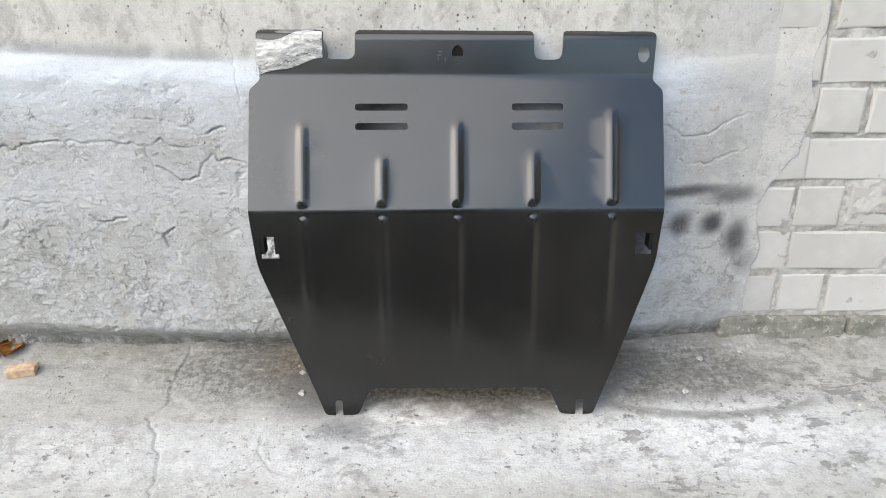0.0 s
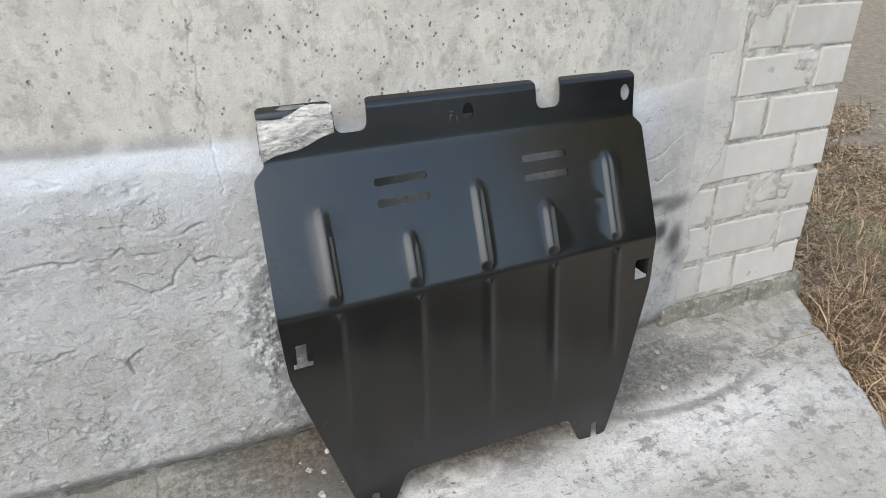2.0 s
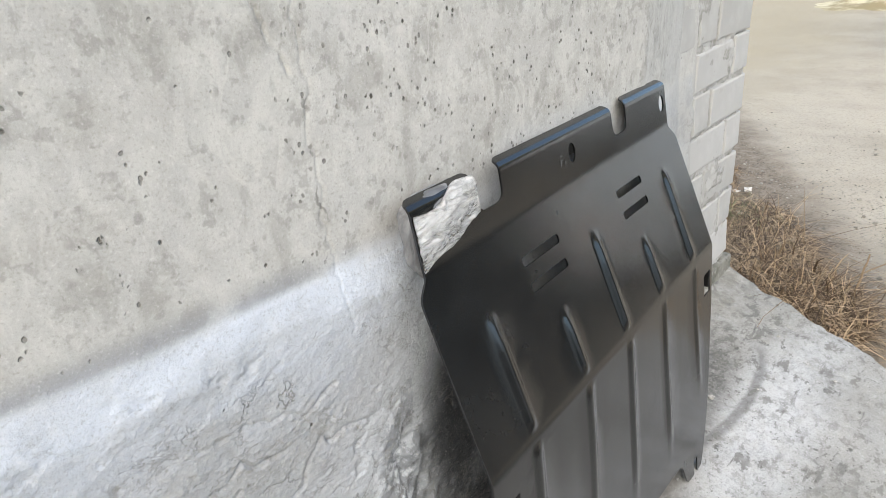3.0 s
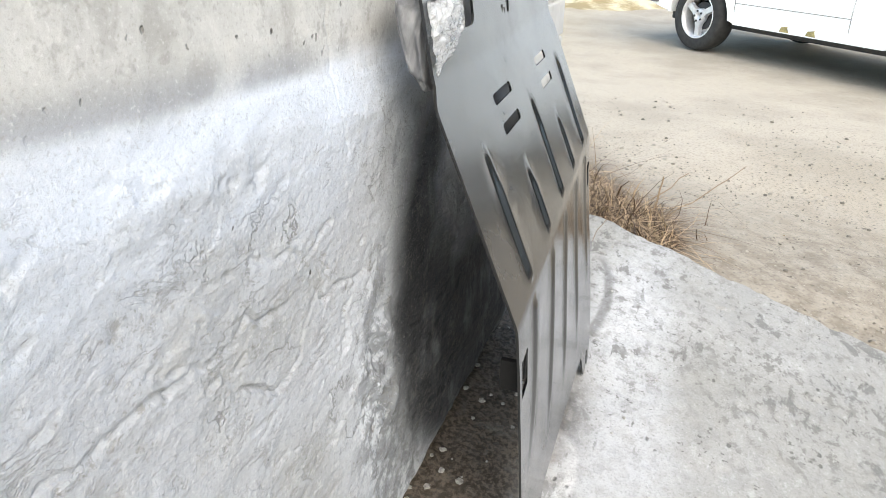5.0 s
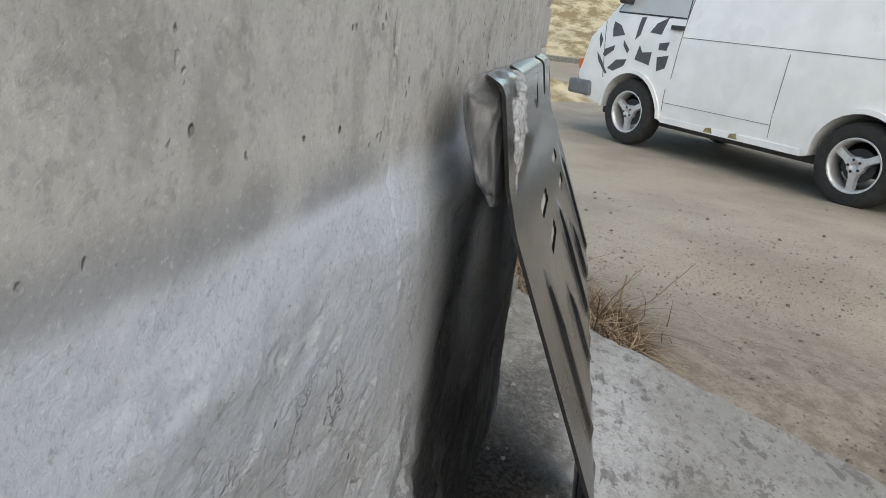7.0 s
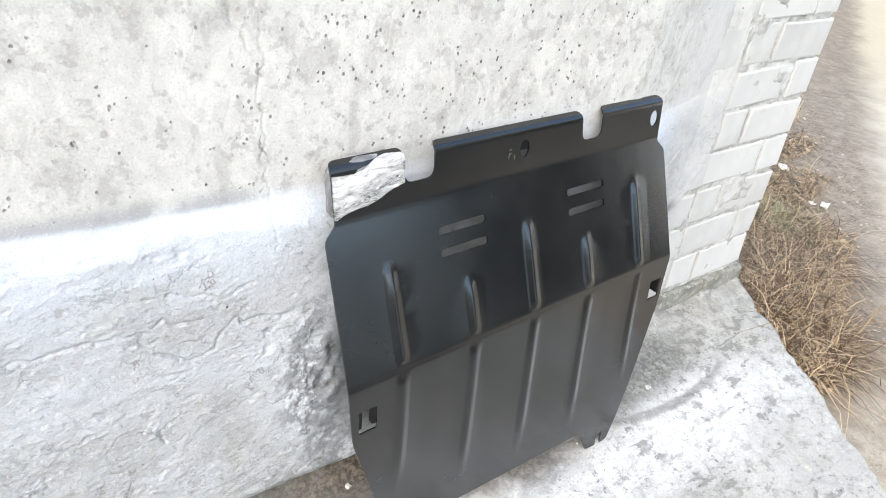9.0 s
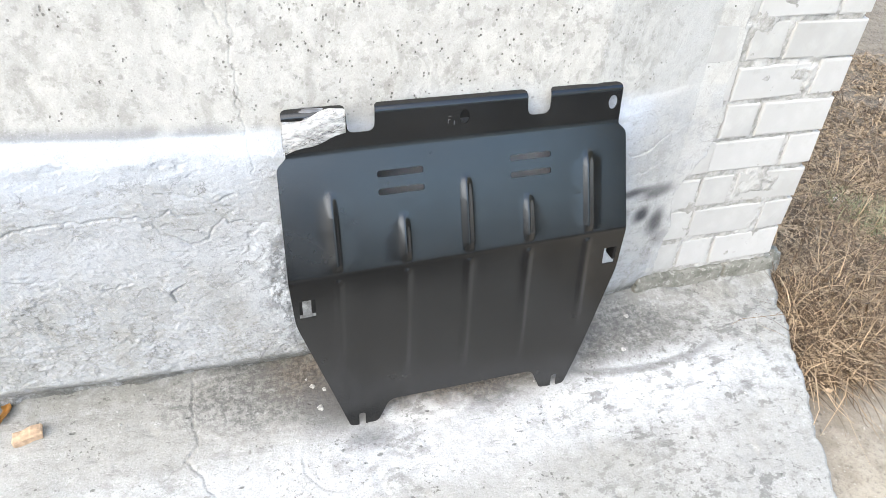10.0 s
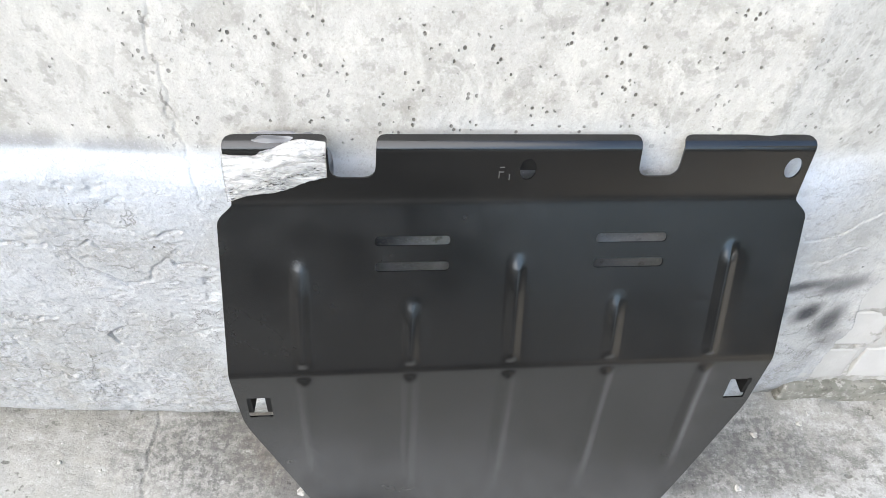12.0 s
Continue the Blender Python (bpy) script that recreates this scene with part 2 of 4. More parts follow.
    c = n.mix(n.math("MULTIPLY", n.ramp(grain, 0.55, 0.72), 0.32), c, (0.664, 0.664, 0.647))
    hair = n.math("MULTIPLY", n.hairlines(11, 0.14, 0.022), n.ramp(n.noise(9, 4), 0.53, 0.62))
    hair = n.math("MULTIPLY", hair, n.ramp(seam, 0.56, 0.50))
    c = n.mix(n.math("MULTIPLY", hair, 0.55), c, (0.14, 0.135, 0.12))
    rims = n.math("MULTIPLY", n.ledges(13, (0.8, 1, 1.7), 0.012), n.ramp(n.noise(12, 5, 0.6), 0.52, 0.60))
    rims2 = n.math("MULTIPLY", n.ledges(33, (0.8, 1, 1.4), 0.026), n.ramp(n.noise(20, 5, 0.6), 0.52, 0.60))
    rims = n.math("MULTIPLY", n.math("MAXIMUM", rims, rims2), n.math("MULTIPLY", n.ramp(seam, 0.60, 0.55, 0.06, 0.8), n.ramp(z, 0.0, 0.05)))
    c = n.mix(n.math("MULTIPLY", rims, 0.6), c, (0.199, 0.195, 0.178))
    wander = n.math("ADD", x, n.math("MULTIPLY", n.math("SUBTRACT", n.noise(13, 6, 0.65), 0.5), 0.07))
    split = n.math("MULTIPLY", n.ramp(n.math("ABSOLUTE", n.math("ADD", wander, 0.385)), 0.0030, 0.0008), n.math("MULTIPLY", n.ramp(n.noise(26, 4), 0.50, 0.58), n.ramp(z, 0.60, 0.64)))
    c = n.mix(n.math("MULTIPLY", split, 0.6), c, (0.11, 0.105, 0.095))
    h = n.math("ADD", n.math("MULTIPLY", mid, 0.3), n.math("MULTIPLY", fine, 0.35))
    h = n.math("SUBTRACT", h, n.math("MAXIMUM", n.math("MULTIPLY", hair, 0.5), n.math("MULTIPLY", rims, 0.2)))
    h = n.math("ADD", h, n.math("MULTIPLY", n.math("MULTIPLY", crumb, wash), 1.3))
    h = n.math("ADD", h, n.math("MULTIPLY", grain, 0.12))
    h = n.math("SUBTRACT", h, n.math("MULTIPLY", pit, 0.8))
    h = n.math("SUBTRACT", h, n.math("MULTIPLY", n.math("MULTIPLY", flakes, wash), 0.14))
    n.bump(h, 0.75, 0.0045)
    return n.done(c, n.ramp(black, 0.2, 0.9, 0.9, 0.62))


def make_slab_material():
    n = Nodes("worn_slab_concrete", 0.9, 0, 0.25)
    y = n.axis(1)
    mid, fine, grit = n.noise(7, 6, 0.6), n.noise(60, 6, 0.7), n.noise(240, 3, 0.6)
    c = n.mix(n.ramp(n.noise(2.4, 4), 0.35, 0.65), (0.275, 0.273, 0.257), (0.35, 0.348, 0.337))
    c = n.mix(n.math("MULTIPLY", n.ramp(mid, 0.50, 0.68), 0.6), c, (0.30, 0.296, 0.276))
    c = n.mix(n.math("MULTIPLY", n.ramp(n.noise(34, 6, 0.7), 0.54, 0.66), 0.6), c, (0.27, 0.265, 0.245))
    # dirt along the foot of the wall
    dirt = n.math("MULTIPLY", n.ramp(n.math("ADD", y, n.math("MULTIPLY", n.noise(5, 4), 0.18)), 0.0, 0.12), n.ramp(n.noise(22, 6, 0.7), 0.35, 0.58))
    c = n.mix(n.math("MULTIPLY", dirt, 0.75), c, (0.20, 0.195, 0.175))
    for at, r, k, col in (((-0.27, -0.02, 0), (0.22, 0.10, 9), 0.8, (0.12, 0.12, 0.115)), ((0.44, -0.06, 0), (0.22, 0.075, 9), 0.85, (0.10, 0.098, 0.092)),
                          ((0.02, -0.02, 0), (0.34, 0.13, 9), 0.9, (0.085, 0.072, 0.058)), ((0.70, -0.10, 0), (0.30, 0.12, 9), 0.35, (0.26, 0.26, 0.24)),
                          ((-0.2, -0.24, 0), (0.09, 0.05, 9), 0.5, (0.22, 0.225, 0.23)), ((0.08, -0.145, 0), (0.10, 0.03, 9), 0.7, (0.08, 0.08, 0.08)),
                          ((0.0, -0.25, 0), (0.85, 0.07, 9), 0.45, (0.52, 0.54, 0.56)), ((0.55, -0.19, 0), (0.28, 0.07, 9), 0.55, (0.54, 0.555, 0.57)),
                          ((-0.6, -0.30, 0), (0.5, 0.14, 9), 0.35, (0.46, 0.47, 0.48)), ((-0.06, -0.15, 0), (0.10, 0.038, 9), 0.55, (0.60, 0.60, 0.59))):
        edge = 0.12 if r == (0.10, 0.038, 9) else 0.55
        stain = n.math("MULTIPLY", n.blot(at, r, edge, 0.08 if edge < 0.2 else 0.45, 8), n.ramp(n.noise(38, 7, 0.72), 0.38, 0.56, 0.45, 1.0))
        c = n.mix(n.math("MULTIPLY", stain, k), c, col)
    rim = n.math("MULTIPLY", n.blot((0.50, -0.115, 0), (0.20, 0.055, 9), 0.10, 0.12, 10), n.ramp(n.blot((0.50, -0.10, 0), (0.20, 0.05, 9), 0.12, 0.12, 10), 0.0, 1.0, 1.0, 0.0))
    c = n.mix(n.math("MULTIPLY", rim, 0.6), c, (0.10, 0.10, 0.10))
    right = n.ramp(n.math("ADD", n.axis(0), n.math("MULTIPLY", n.noise(4, 4), 0.4)), -0.1, 0.5, 0.45, 1.0)
    flake = n.noise(46, 8, 0.72, (0.7, 1, 1))
    c = n.mix(n.math("MULTIPLY", n.math("MULTIPLY", n.ramp(flake, 0.51, 0.58), right), n.ramp(n.noise(5, 5, 0.6), 0.42, 0.62, 0.15, 0.7)), c, (0.13, 0.128, 0.118))
    scab = n.math("MULTIPLY", n.ramp(n.noise(24, 7, 0.7, (0.6, 1, 1), 0.5), 0.555, 0.60), n.math("MULTIPLY", right, n.ramp(n.noise(4, 4, 0.6), 0.42, 0.56, 0.1, 0.8)))
    c = n.mix(scab, c, (0.15, 0.149, 0.142))
    c = n.mix(n.math("MULTIPLY", n.ramp(flake, 0.44, 0.34), 0.3), c, (0.50, 0.505, 0.50))
    c = n.mix(n.math("MULTIPLY", n.ramp(grit, 0.50, 0.68), 0.3), c, (0.16, 0.157, 0.145))
    c = n.mix(n.math("MULTIPLY", n.ramp(grit, 0.42, 0.28), 0.2), c, (0.62, 0.62, 0.61))
    chip = n.math("MULTIPLY", n.ramp(n.math("ADD", n.cells(38, stretch=(0.7, 1.2, 1)), n.math("MULTIPLY", n.noise(70, 4, 0.7), 0.5)), 0.44, 0.34), n.ramp(n.noise(15, 3), 0.54, 0.62))
    c = n.mix(n.math("MULTIPLY", chip, 0.75), c, (0.10, 0.098, 0.092))
    grime = n.math("MAXIMUM", n.blot((-0.40, -0.03, 0), (0.19, 0.10, 9), 0.5, 0.5, 9), n.blot((0.46, -0.03, 0), (0.20, 0.08, 9), 0.5, 0.5, 9))
    grime = n.math("MULTIPLY", grime, n.ramp(n.noise(90, 7, 0.75), 0.42, 0.60))
    c = n.mix(n.math("MULTIPLY", grime, 0.8), c, (0.085, 0.085, 0.083))
    # dark brown mottled patch on the strip under the plate
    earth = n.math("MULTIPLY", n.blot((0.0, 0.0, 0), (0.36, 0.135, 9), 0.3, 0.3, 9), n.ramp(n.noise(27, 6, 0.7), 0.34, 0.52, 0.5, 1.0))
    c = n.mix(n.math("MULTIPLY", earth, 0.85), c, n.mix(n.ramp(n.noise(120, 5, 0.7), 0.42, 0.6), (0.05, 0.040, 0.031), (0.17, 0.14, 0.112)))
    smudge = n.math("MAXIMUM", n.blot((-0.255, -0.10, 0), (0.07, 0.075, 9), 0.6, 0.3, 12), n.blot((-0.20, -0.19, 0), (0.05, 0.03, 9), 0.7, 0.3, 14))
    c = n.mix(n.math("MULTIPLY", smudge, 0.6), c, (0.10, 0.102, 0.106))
    spots = n.math("MULTIPLY", n.ramp(n.noise(95, 3, 0.6), 0.60, 0.66), n.ramp(n.noise(11, 4), 0.46, 0.60))
    c = n.mix(n.math("MULTIPLY", spots, 0.75), c, (0.10, 0.098, 0.09))
    c = n.mix(n.math("MULTIPLY", n.math("MULTIPLY", n.ledges(16, (1, 1, 1), 0.010), n.ramp(n.noise(6, 4), 0.5, 0.62)), 0.5), c, (0.12, 0.118, 0.11))
    h = n.math("ADD", n.math("MULTIPLY", fine, 0.7), n.math("MULTIPLY", grit, 0.3))
    n.bump(n.math("SUBTRACT", n.math("ADD", h, flake), n.math("ADD", chip, n.math("MULTIPLY", scab, 0.5))), 0.6, 0.004)
    return n.done(c)


def make_ground_material():
    n = Nodes("sandy_asphalt", 0.92, 0, 0.2)
    x = n.axis(0)
    mid, fine, grit = n.noise(1.3, 6, 0.6), n.noise(14, 6, 0.65), n.noise(90, 4, 0.7)
    road = n.mix(n.ramp(mid, 0.35, 0.65), (0.335, 0.296, 0.235), (0.42, 0.374, 0.302))
    road = n.mix(n.math("MULTIPLY", n.ramp(fine, 0.55, 0.75), 0.4), road, (0.17, 0.16, 0.14))
    soil = n.mix(n.ramp(fine, 0.35, 0.65), (0.22, 0.19, 0.15), (0.33, 0.295, 0.24))
    near = n.ramp(n.math("ADD", x, n.math("MULTIPLY", n.noise(3, 5), 0.9)), 2.6, 1.6, 0.0, 1.0)
    far = n.ramp(n.math("ADD", n.axis(1), n.math("MULTIPLY", n.noise(0.8, 5), 2.0)), 1.6, 3.2, 0.0, 1.0)
    c = n.mix(near, road, soil)
    c = n.mix(n.math("MULTIPLY", far, 0.8), c, (0.36, 0.31, 0.22))
    verge = n.math("ADD", n.math("SUBTRACT", x, n.math("MULTIPLY", n.axis(1), 1.85)), n.math("MULTIPLY", n.noise(4, 6, 0.65), 0.6))
    mould = n.math("MULTIPLY", n.ramp(verge, 2.55, 2.0), n.ramp(n.axis(1), -0.5, -0.15))
    c = n.mix(n.math("MULTIPLY", mould, n.ramp(fine, 0.3, 0.6, 0.6, 0.95)), c, n.mix(n.ramp(grit, 0.4, 0.6), (0.085, 0.066, 0.05), (0.23, 0.185, 0.138)))
    # ground out of view, darkened so the plate's reflection of it stays dark
    unseen_dark = n.math("MULTIPLY", n.ramp(n.math("ADD", n.axis(1), n.math("MULTIPLY", n.noise(1.5, 4), 0.5)), -0.5, -0.75), n.ramp(x, 1.2, 0.5))
    unseen_dark = n.math("MAXIMUM", unseen_dark, n.math("MULTIPLY", n.ramp(n.math("ADD", n.axis(1), n.math("MULTIPLY", n.noise(1.5, 4), 0.5)), -2.0, -2.7), n.ramp(x, 6.0, 3.6)))
    asphalt = n.mix(n.ramp(fine, 0.4, 0.6), (0.05, 0.049, 0.046), (0.075, 0.073, 0.068))
    # far ground toned for the same reflection
    far_street = n.ramp(n.axis(1), -3.5, -5.0)
    c = n.mix(n.math("MAXIMUM", unseen_dark, far_street), c, n.mix(far_street, asphalt, n.mix(n.ramp(x, 2.5, 4.5), (0.20, 0.19, 0.17), asphalt)))
    c = n.mix(n.math("MULTIPLY", n.ramp(grit, 0.48, 0.7), 0.55), c, (0.12, 0.11, 0.095))
    c = n.mix(n.math("MULTIPLY", n.ramp(n.cells(60), 0.16, 0.08), 0.5), c, (0.42, 0.40, 0.36))
    speck = n.math("MULTIPLY", n.ramp(n.cells(34, stretch=(1, 0.7, 1)), 0.20, 0.12), n.ramp(n.noise(9, 3), 0.52, 0.6))
    c = n.mix(n.math("MULTIPLY", speck, 0.6), c, (0.09, 0.08, 0.07))
    n.bump(n.math("ADD", n.math("MULTIPLY", fine, 0.5), n.math("MULTIPLY", grit, 0.5)), 0.8, 0.008)
    return n.done(c)


def make_brick_material():
    n = Nodes("whitewashed_brick", 0.88, 0, 0.25)
    r = n.random()
    c = n.mix(r, (0.344, 0.344, 0.331), (0.404, 0.404, 0.396))
    c = n.mix(n.math("MULTIPLY", n.ramp(n.noise(25, 6, 0.65), 0.52, 0.72), 0.45), c, (0.31, 0.305, 0.28))
    c = n.mix(n.math("MULTIPLY", n.ramp(n.noise(9, 4), 0.5, 0.7), 0.35), c, (0.464, 0.464, 0.46))
    f = n.noise(120, 5, 0.65)
    n.bump(f, 0.4, 0.002)
    return n.done(c)


def make_mortar_material():
    n = Nodes("mortar", 0.95, 0, 0.2)
    f = n.noise(60, 6, 0.7)
    n.bump(f, 0.7, 0.005)
    c = n.mix(n.ramp(f, 0.35, 0.65), (0.24, 0.238, 0.222), (0.36, 0.358, 0.345))
    return n.done(n.mix(n.math("MULTIPLY", n.ramp(n.noise(15, 5, 0.6), 0.45, 0.6), 0.7), c, (0.42, 0.42, 0.41)))


def make_plate_material():
    """Black powder coat: glossy, with a fine orange peel and a slow waviness of the sheet."""
    n = Nodes("black_coated_steel", 0.2, 0.0, 0.55)
    n.b.inputs["Coat Weight"].default_value, n.b.inputs["Coat Roughness"].default_value = 0.5, 0.16
    peel, wave = n.noise(900, 2, 0.5), n.noise(7, 2, 0.5)
    n.bump(n.math("ADD", n.math("MULTIPLY", peel, 0.05), n.math("MULTIPLY", wave, 1.6)), 0.5, 0.0012)
    film = n.ramp(n.noise(6, 5, 0.6), 0.42, 0.7)
    rough = n.math("ADD", n.ramp(n.noise(14, 5, 0.6), 0.3, 0.7, 0.165, 0.245), n.math("MULTIPLY", film, 0.05))
    return n.done(n.mix(film, (0.0030, 0.0030, 0.0030), (0.0060, 0.0058, 0.0056)), rough)


MAT_WALL, MAT_SLAB, MAT_GROUND = make_wall_material(), make_slab_material(), make_ground_material()
MAT_BRICK, MAT_MORTAR, MAT_PLATE = make_brick_material(), make_mortar_material(), make_plate_material()


def make_footing_material():
    n = Nodes("stained_footing", 0.93, 0, 0.2)
    f = n.noise(48, 7, 0.72)
    c = n.mix(n.ramp(n.noise(16, 5), 0.35, 0.65), (0.13, 0.13, 0.112), (0.22, 0.218, 0.195))
    c = n.mix(n.math("MULTIPLY", n.ramp(f, 0.53, 0.62), 0.6), c, (0.40, 0.395, 0.37))
    c = n.mix(n.math("MULTIPLY", n.ramp(f, 0.44, 0.36), 0.6), c, (0.07, 0.07, 0.06))
    n.bump(f, 0.7, 0.004)
    return n.done(c)


MAT_FOOTING = make_footing_material()


# ---- mesh helpers ----
def part(name, bm, material, parent=None, label="", smooth=False):
    """Links a bmesh as one mesh object, under a thing or a part."""
    me = bpy.data.meshes.new(name)
    bm.normal_update()
    bm.to_mesh(me)
    bm.free()
    me.materials.append(material)
    if smooth:
        me.polygons.foreach_set("use_smooth", [True] * len(me.polygons))
    ob = new(name, me)
    ob.parent = parent
    return tagged(ob, label)


def thing(name, label, category, at=(0, 0, 0), turn=0.0, group=""):
    ob = new(name)
    ob.matrix_world = pose(*at, 0, 0, turn)
    return tagged(ob, label, category, group)


def box(bm, lo, hi, bevel=0.0, m=None):
    v = [bm.verts.new((x, y, z)) for x in (lo[0], hi[0]) for y in (lo[1], hi[1]) for z in (lo[2], hi[2])]
    faces = [bm.faces.new([v[i] for i in q]) for q in ((0, 1, 3, 2), (4, 6, 7, 5), (0, 4, 5, 1), (2, 3, 7, 6), (0, 2, 6, 4), (1, 5, 7, 3))]
    if bevel:
        out = bmesh.ops.bevel(bm, geom=list({e for f in faces for e in f.edges}), offset=bevel, segments=2, affect="EDGES", profile=0.6)
        v = list({x for f in out["faces"] for x in f.verts} | {x for x in v if x.is_valid})
    if m:
        bmesh.ops.transform(bm, matrix=m, verts=[x for x in v if x.is_valid])
    return bm


def value_noise(x, y, seed):
    """Smooth lattice noise from -1 to 1 on arrays."""
    xi, yi = np.floor(x).astype(np.int64), np.floor(y).astype(np.int64)
    fx, fy = x - xi, y - yi
    fx, fy = fx * fx * (3 - 2 * fx), fy * fy * (3 - 2 * fy)

    def h(a, b):
        k = (a * 374761393 + b * 668265263 + seed * 1442695) & 0xFFFFFFFF
        k = ((k ^ (k >> 13)) * 1274126177) & 0xFFFFFFFF
        return ((k ^ (k >> 16)) & 0xFFFF) / 32767.5 - 1

    return (h(xi, yi) * (1 - fx) + h(xi + 1, yi) * fx) * (1 - fy) + (h(xi, yi + 1) * (1 - fx) + h(xi + 1, yi + 1) * fx) * fy


def rough_noise(x, y, scale, octaves, seed, gain=0.5):
    out, a = 0, 1.0
    for k in range(octaves):
        out = out + a * value_noise(x / scale * 2**k + 17.3 * k, y / scale * 2**k - 9.1 * k, seed + k)
        a *= gain
    return out


def smooth(v, lo, hi):
    t = np.clip((v - lo) / (hi - lo), 0, 1)
    return t * t * (3 - 2 * t)


def grid_object(name, X, Y, Z, material, shade=True):
    r, c = X.shape
    me = bpy.data.meshes.new(name)
    i = np.arange(r * c).reshape(r, c)
    q = np.stack((i[:-1, :-1], i[:-1, 1:], i[1:, 1:], i[1:, :-1]), -1).reshape(-1, 4)
    me.from_pydata(np.stack((X, Y, Z), -1).reshape(-1, 3).tolist(), [], q.tolist())
    me.materials.append(material)
    me.polygons.foreach_set("use_smooth", [shade] * len(me.polygons))
    me.update()
    return new(name, me)


def steps(*spans):
    """Grid lines from spans of (start, end, spacing)."""
    out = []
    for a, b, d in spans:
        out += list(np.linspace(a, b, max(1, int(round((b - a) / d))), endpoint=False))
    return np.array(out + [spans[-1][1]])


def crack(x, z, points, seed, width):
    """How deep a wandering crack along the points cuts at (x, z): 0 to 1."""
    rng = random.Random(seed)
    pts = [Vector(p) for p in points]
    for wander in (0.06, 0.12, 0.20, 0.28):
        more = []
        for a, b in zip(pts, pts[1:]):
            d = b - a
            more += [a, (a + b) / 2 + Vector((-d.y, d.x)) * rng.uniform(-wander, wander)]
        pts = more + [pts[-1]]
    best = np.full(x.shape, 9.0)
    for a, b in zip(pts, pts[1:]):
        d = b - a
        t = np.clip(((x - a.x) * d.x + (z - a.y) * d.y) / max(1e-9, d.length_squared), 0, 1)
        best = np.minimum(best, (x - a.x - t * d.x) ** 2 + (z - a.y - t * d.y) ** 2)
    return np.clip(1 - np.sqrt(best) / width, 0, 1)


# ---- setting: wall, slab, ground ----
def wall_face(x, z):
    """The front of the concrete wall: a rough lower block, a smoother panel set back above it, both dying into the brick pier."""
    z = z - 0.024 * (1 - smooth(x, -1.0, -0.3))
    low = 1 - smooth(z + 0.006 * rough_noise(x, z, 0.08, 3, 5), 0.553, 0.606)
    y = 0.009 * (1 - low) + 0.045 * smooth(-z, -0.07, 0.0) * (0.95 + 0.10 * rough_noise(x, z, 0.05, 4, 3))
    rough = rough_noise(x, z * 1.4, 0.22, 3, 11)
    y = y + low * (0.0022 * rough + 0.0007 * rough_noise(x, z * 1.3, 0.05, 5, 21, 0.72)) + (1 - low) * 0.0012 * rough_noise(x, z, 0.12, 4, 31)
    chips = np.clip(rough_noise(x, z * 1.5, 0.030, 4, 41, 0.6) - 0.75, 0, 1)
    y = y + low * 0.0035 * chips
    lump = np.exp(-((x + 0.315) / 0.045) ** 2 - ((z - 0.29) / 0.085) ** 2)
    y = y - lump * 0.008 * (0.5 + 1.2 * rough_noise(x, z, 0.026, 4, 51, 0.6))
    y = y - 0.0012 * np.exp(-((z - 0.575) / 0.02) ** 2)
    # crusty layers: broken ledges, thickest towards the foot
    crust = (0.3 + 0.7 * (1 - smooth(z, 0.22, 0.42))) * (0.25 + 0.75 * smooth(rough_noise(x, z * 1.3, 0.2, 3, 241), -0.25, 0.35))
    for size, seed, edge, deep in ((0.16, 211, 0.10, 0.0019), (0.075, 221, 0.22, 0.0014), (0.034, 231, 0.42, 0.0009)):
        t = rough_noise(x, z * 1.35, size, 5, seed, 0.58)
        y = y + low * crust * deep * (smooth(t, edge, edge + 0.07) - 0.6 * smooth(t, -edge - 0.06, -edge))
    cracks = 0
    for k, p in enumerate((((-0.86, 0.430), (-0.765, 0.445), (-0.722, 0.451), (-0.617, 0.455), (-0.544, 0.448)), ((-0.544, 0.454), (-0.527, 0.465), (-0.515, 0.452), (-0.48, 0.45)),
                           ((-0.543, 0.413), (-0.503, 0.386), (-0.468, 0.393), (-0.456, 0.422), (-0.434, 0.44), (-0.426, 0.426), (-0.402, 0.432), (-0.36, 0.421)),
                           ((-0.56, 0.44), (-0.548, 0.413)), ((-0.88, 0.333), (-0.83, 0.334), (-0.783, 0.327), (-0.74, 0.332)), ((-0.88, 0.30), (-0.86, 0.272), (-0.847, 0.29), (-0.80, 0.268)),
                           ((-0.70, 0.301), (-0.665, 0.295), (-0.619, 0.307)), ((-0.546, 0.25), (-0.554, 0.271), (-0.53, 0.29)), ((-0.52, 0.50), (-0.45, 0.475), (-0.41, 0.49)),
                           ((0.38, 0.495), (0.433, 0.463), (0.479, 0.463), (0.52, 0.485), (0.574, 0.503)), ((0.645, 0.41), (0.64, 0.351), (0.635, 0.29)), ((0.43, 0.42), (0.49, 0.405), (0.55, 0.425)))):
        cracks = np.maximum(cracks, crack(x, z, p, 60 + k, 0.0030))
    cracks = np.maximum(cracks, 0.25 * crack(x, z, ((-0.40, 1.05), (-0.385, 0.86), (-0.383, 0.68), (-0.378, 0.59), (-0.376, 0.53)), 77, 0.0026))
    cracks = np.maximum(cracks, 0.6 * crack(x, z, ((-0.62, 0.97), (-0.57, 0.93), (-0.53, 0.95), (-0.47, 0.93), (-0.43, 0.87), (-0.40, 0.80)), 78, 0.0028))
    y = y + 0.0060 * cracks * (0.35 + 0.65 * smooth(rough_noise(x, z, 0.05, 3, 88), -0.5, 0.0))
    # a flat smear of plaster that runs out over the ends of the bricks
    ends = 0.622 + 0.060 * smooth(z, 0.30, 0.46) - 0.01 * smooth(z, 0.6, 0.9) + 0.012 * rough_noise(x, z, 0.10, 4, 71, 0.6)
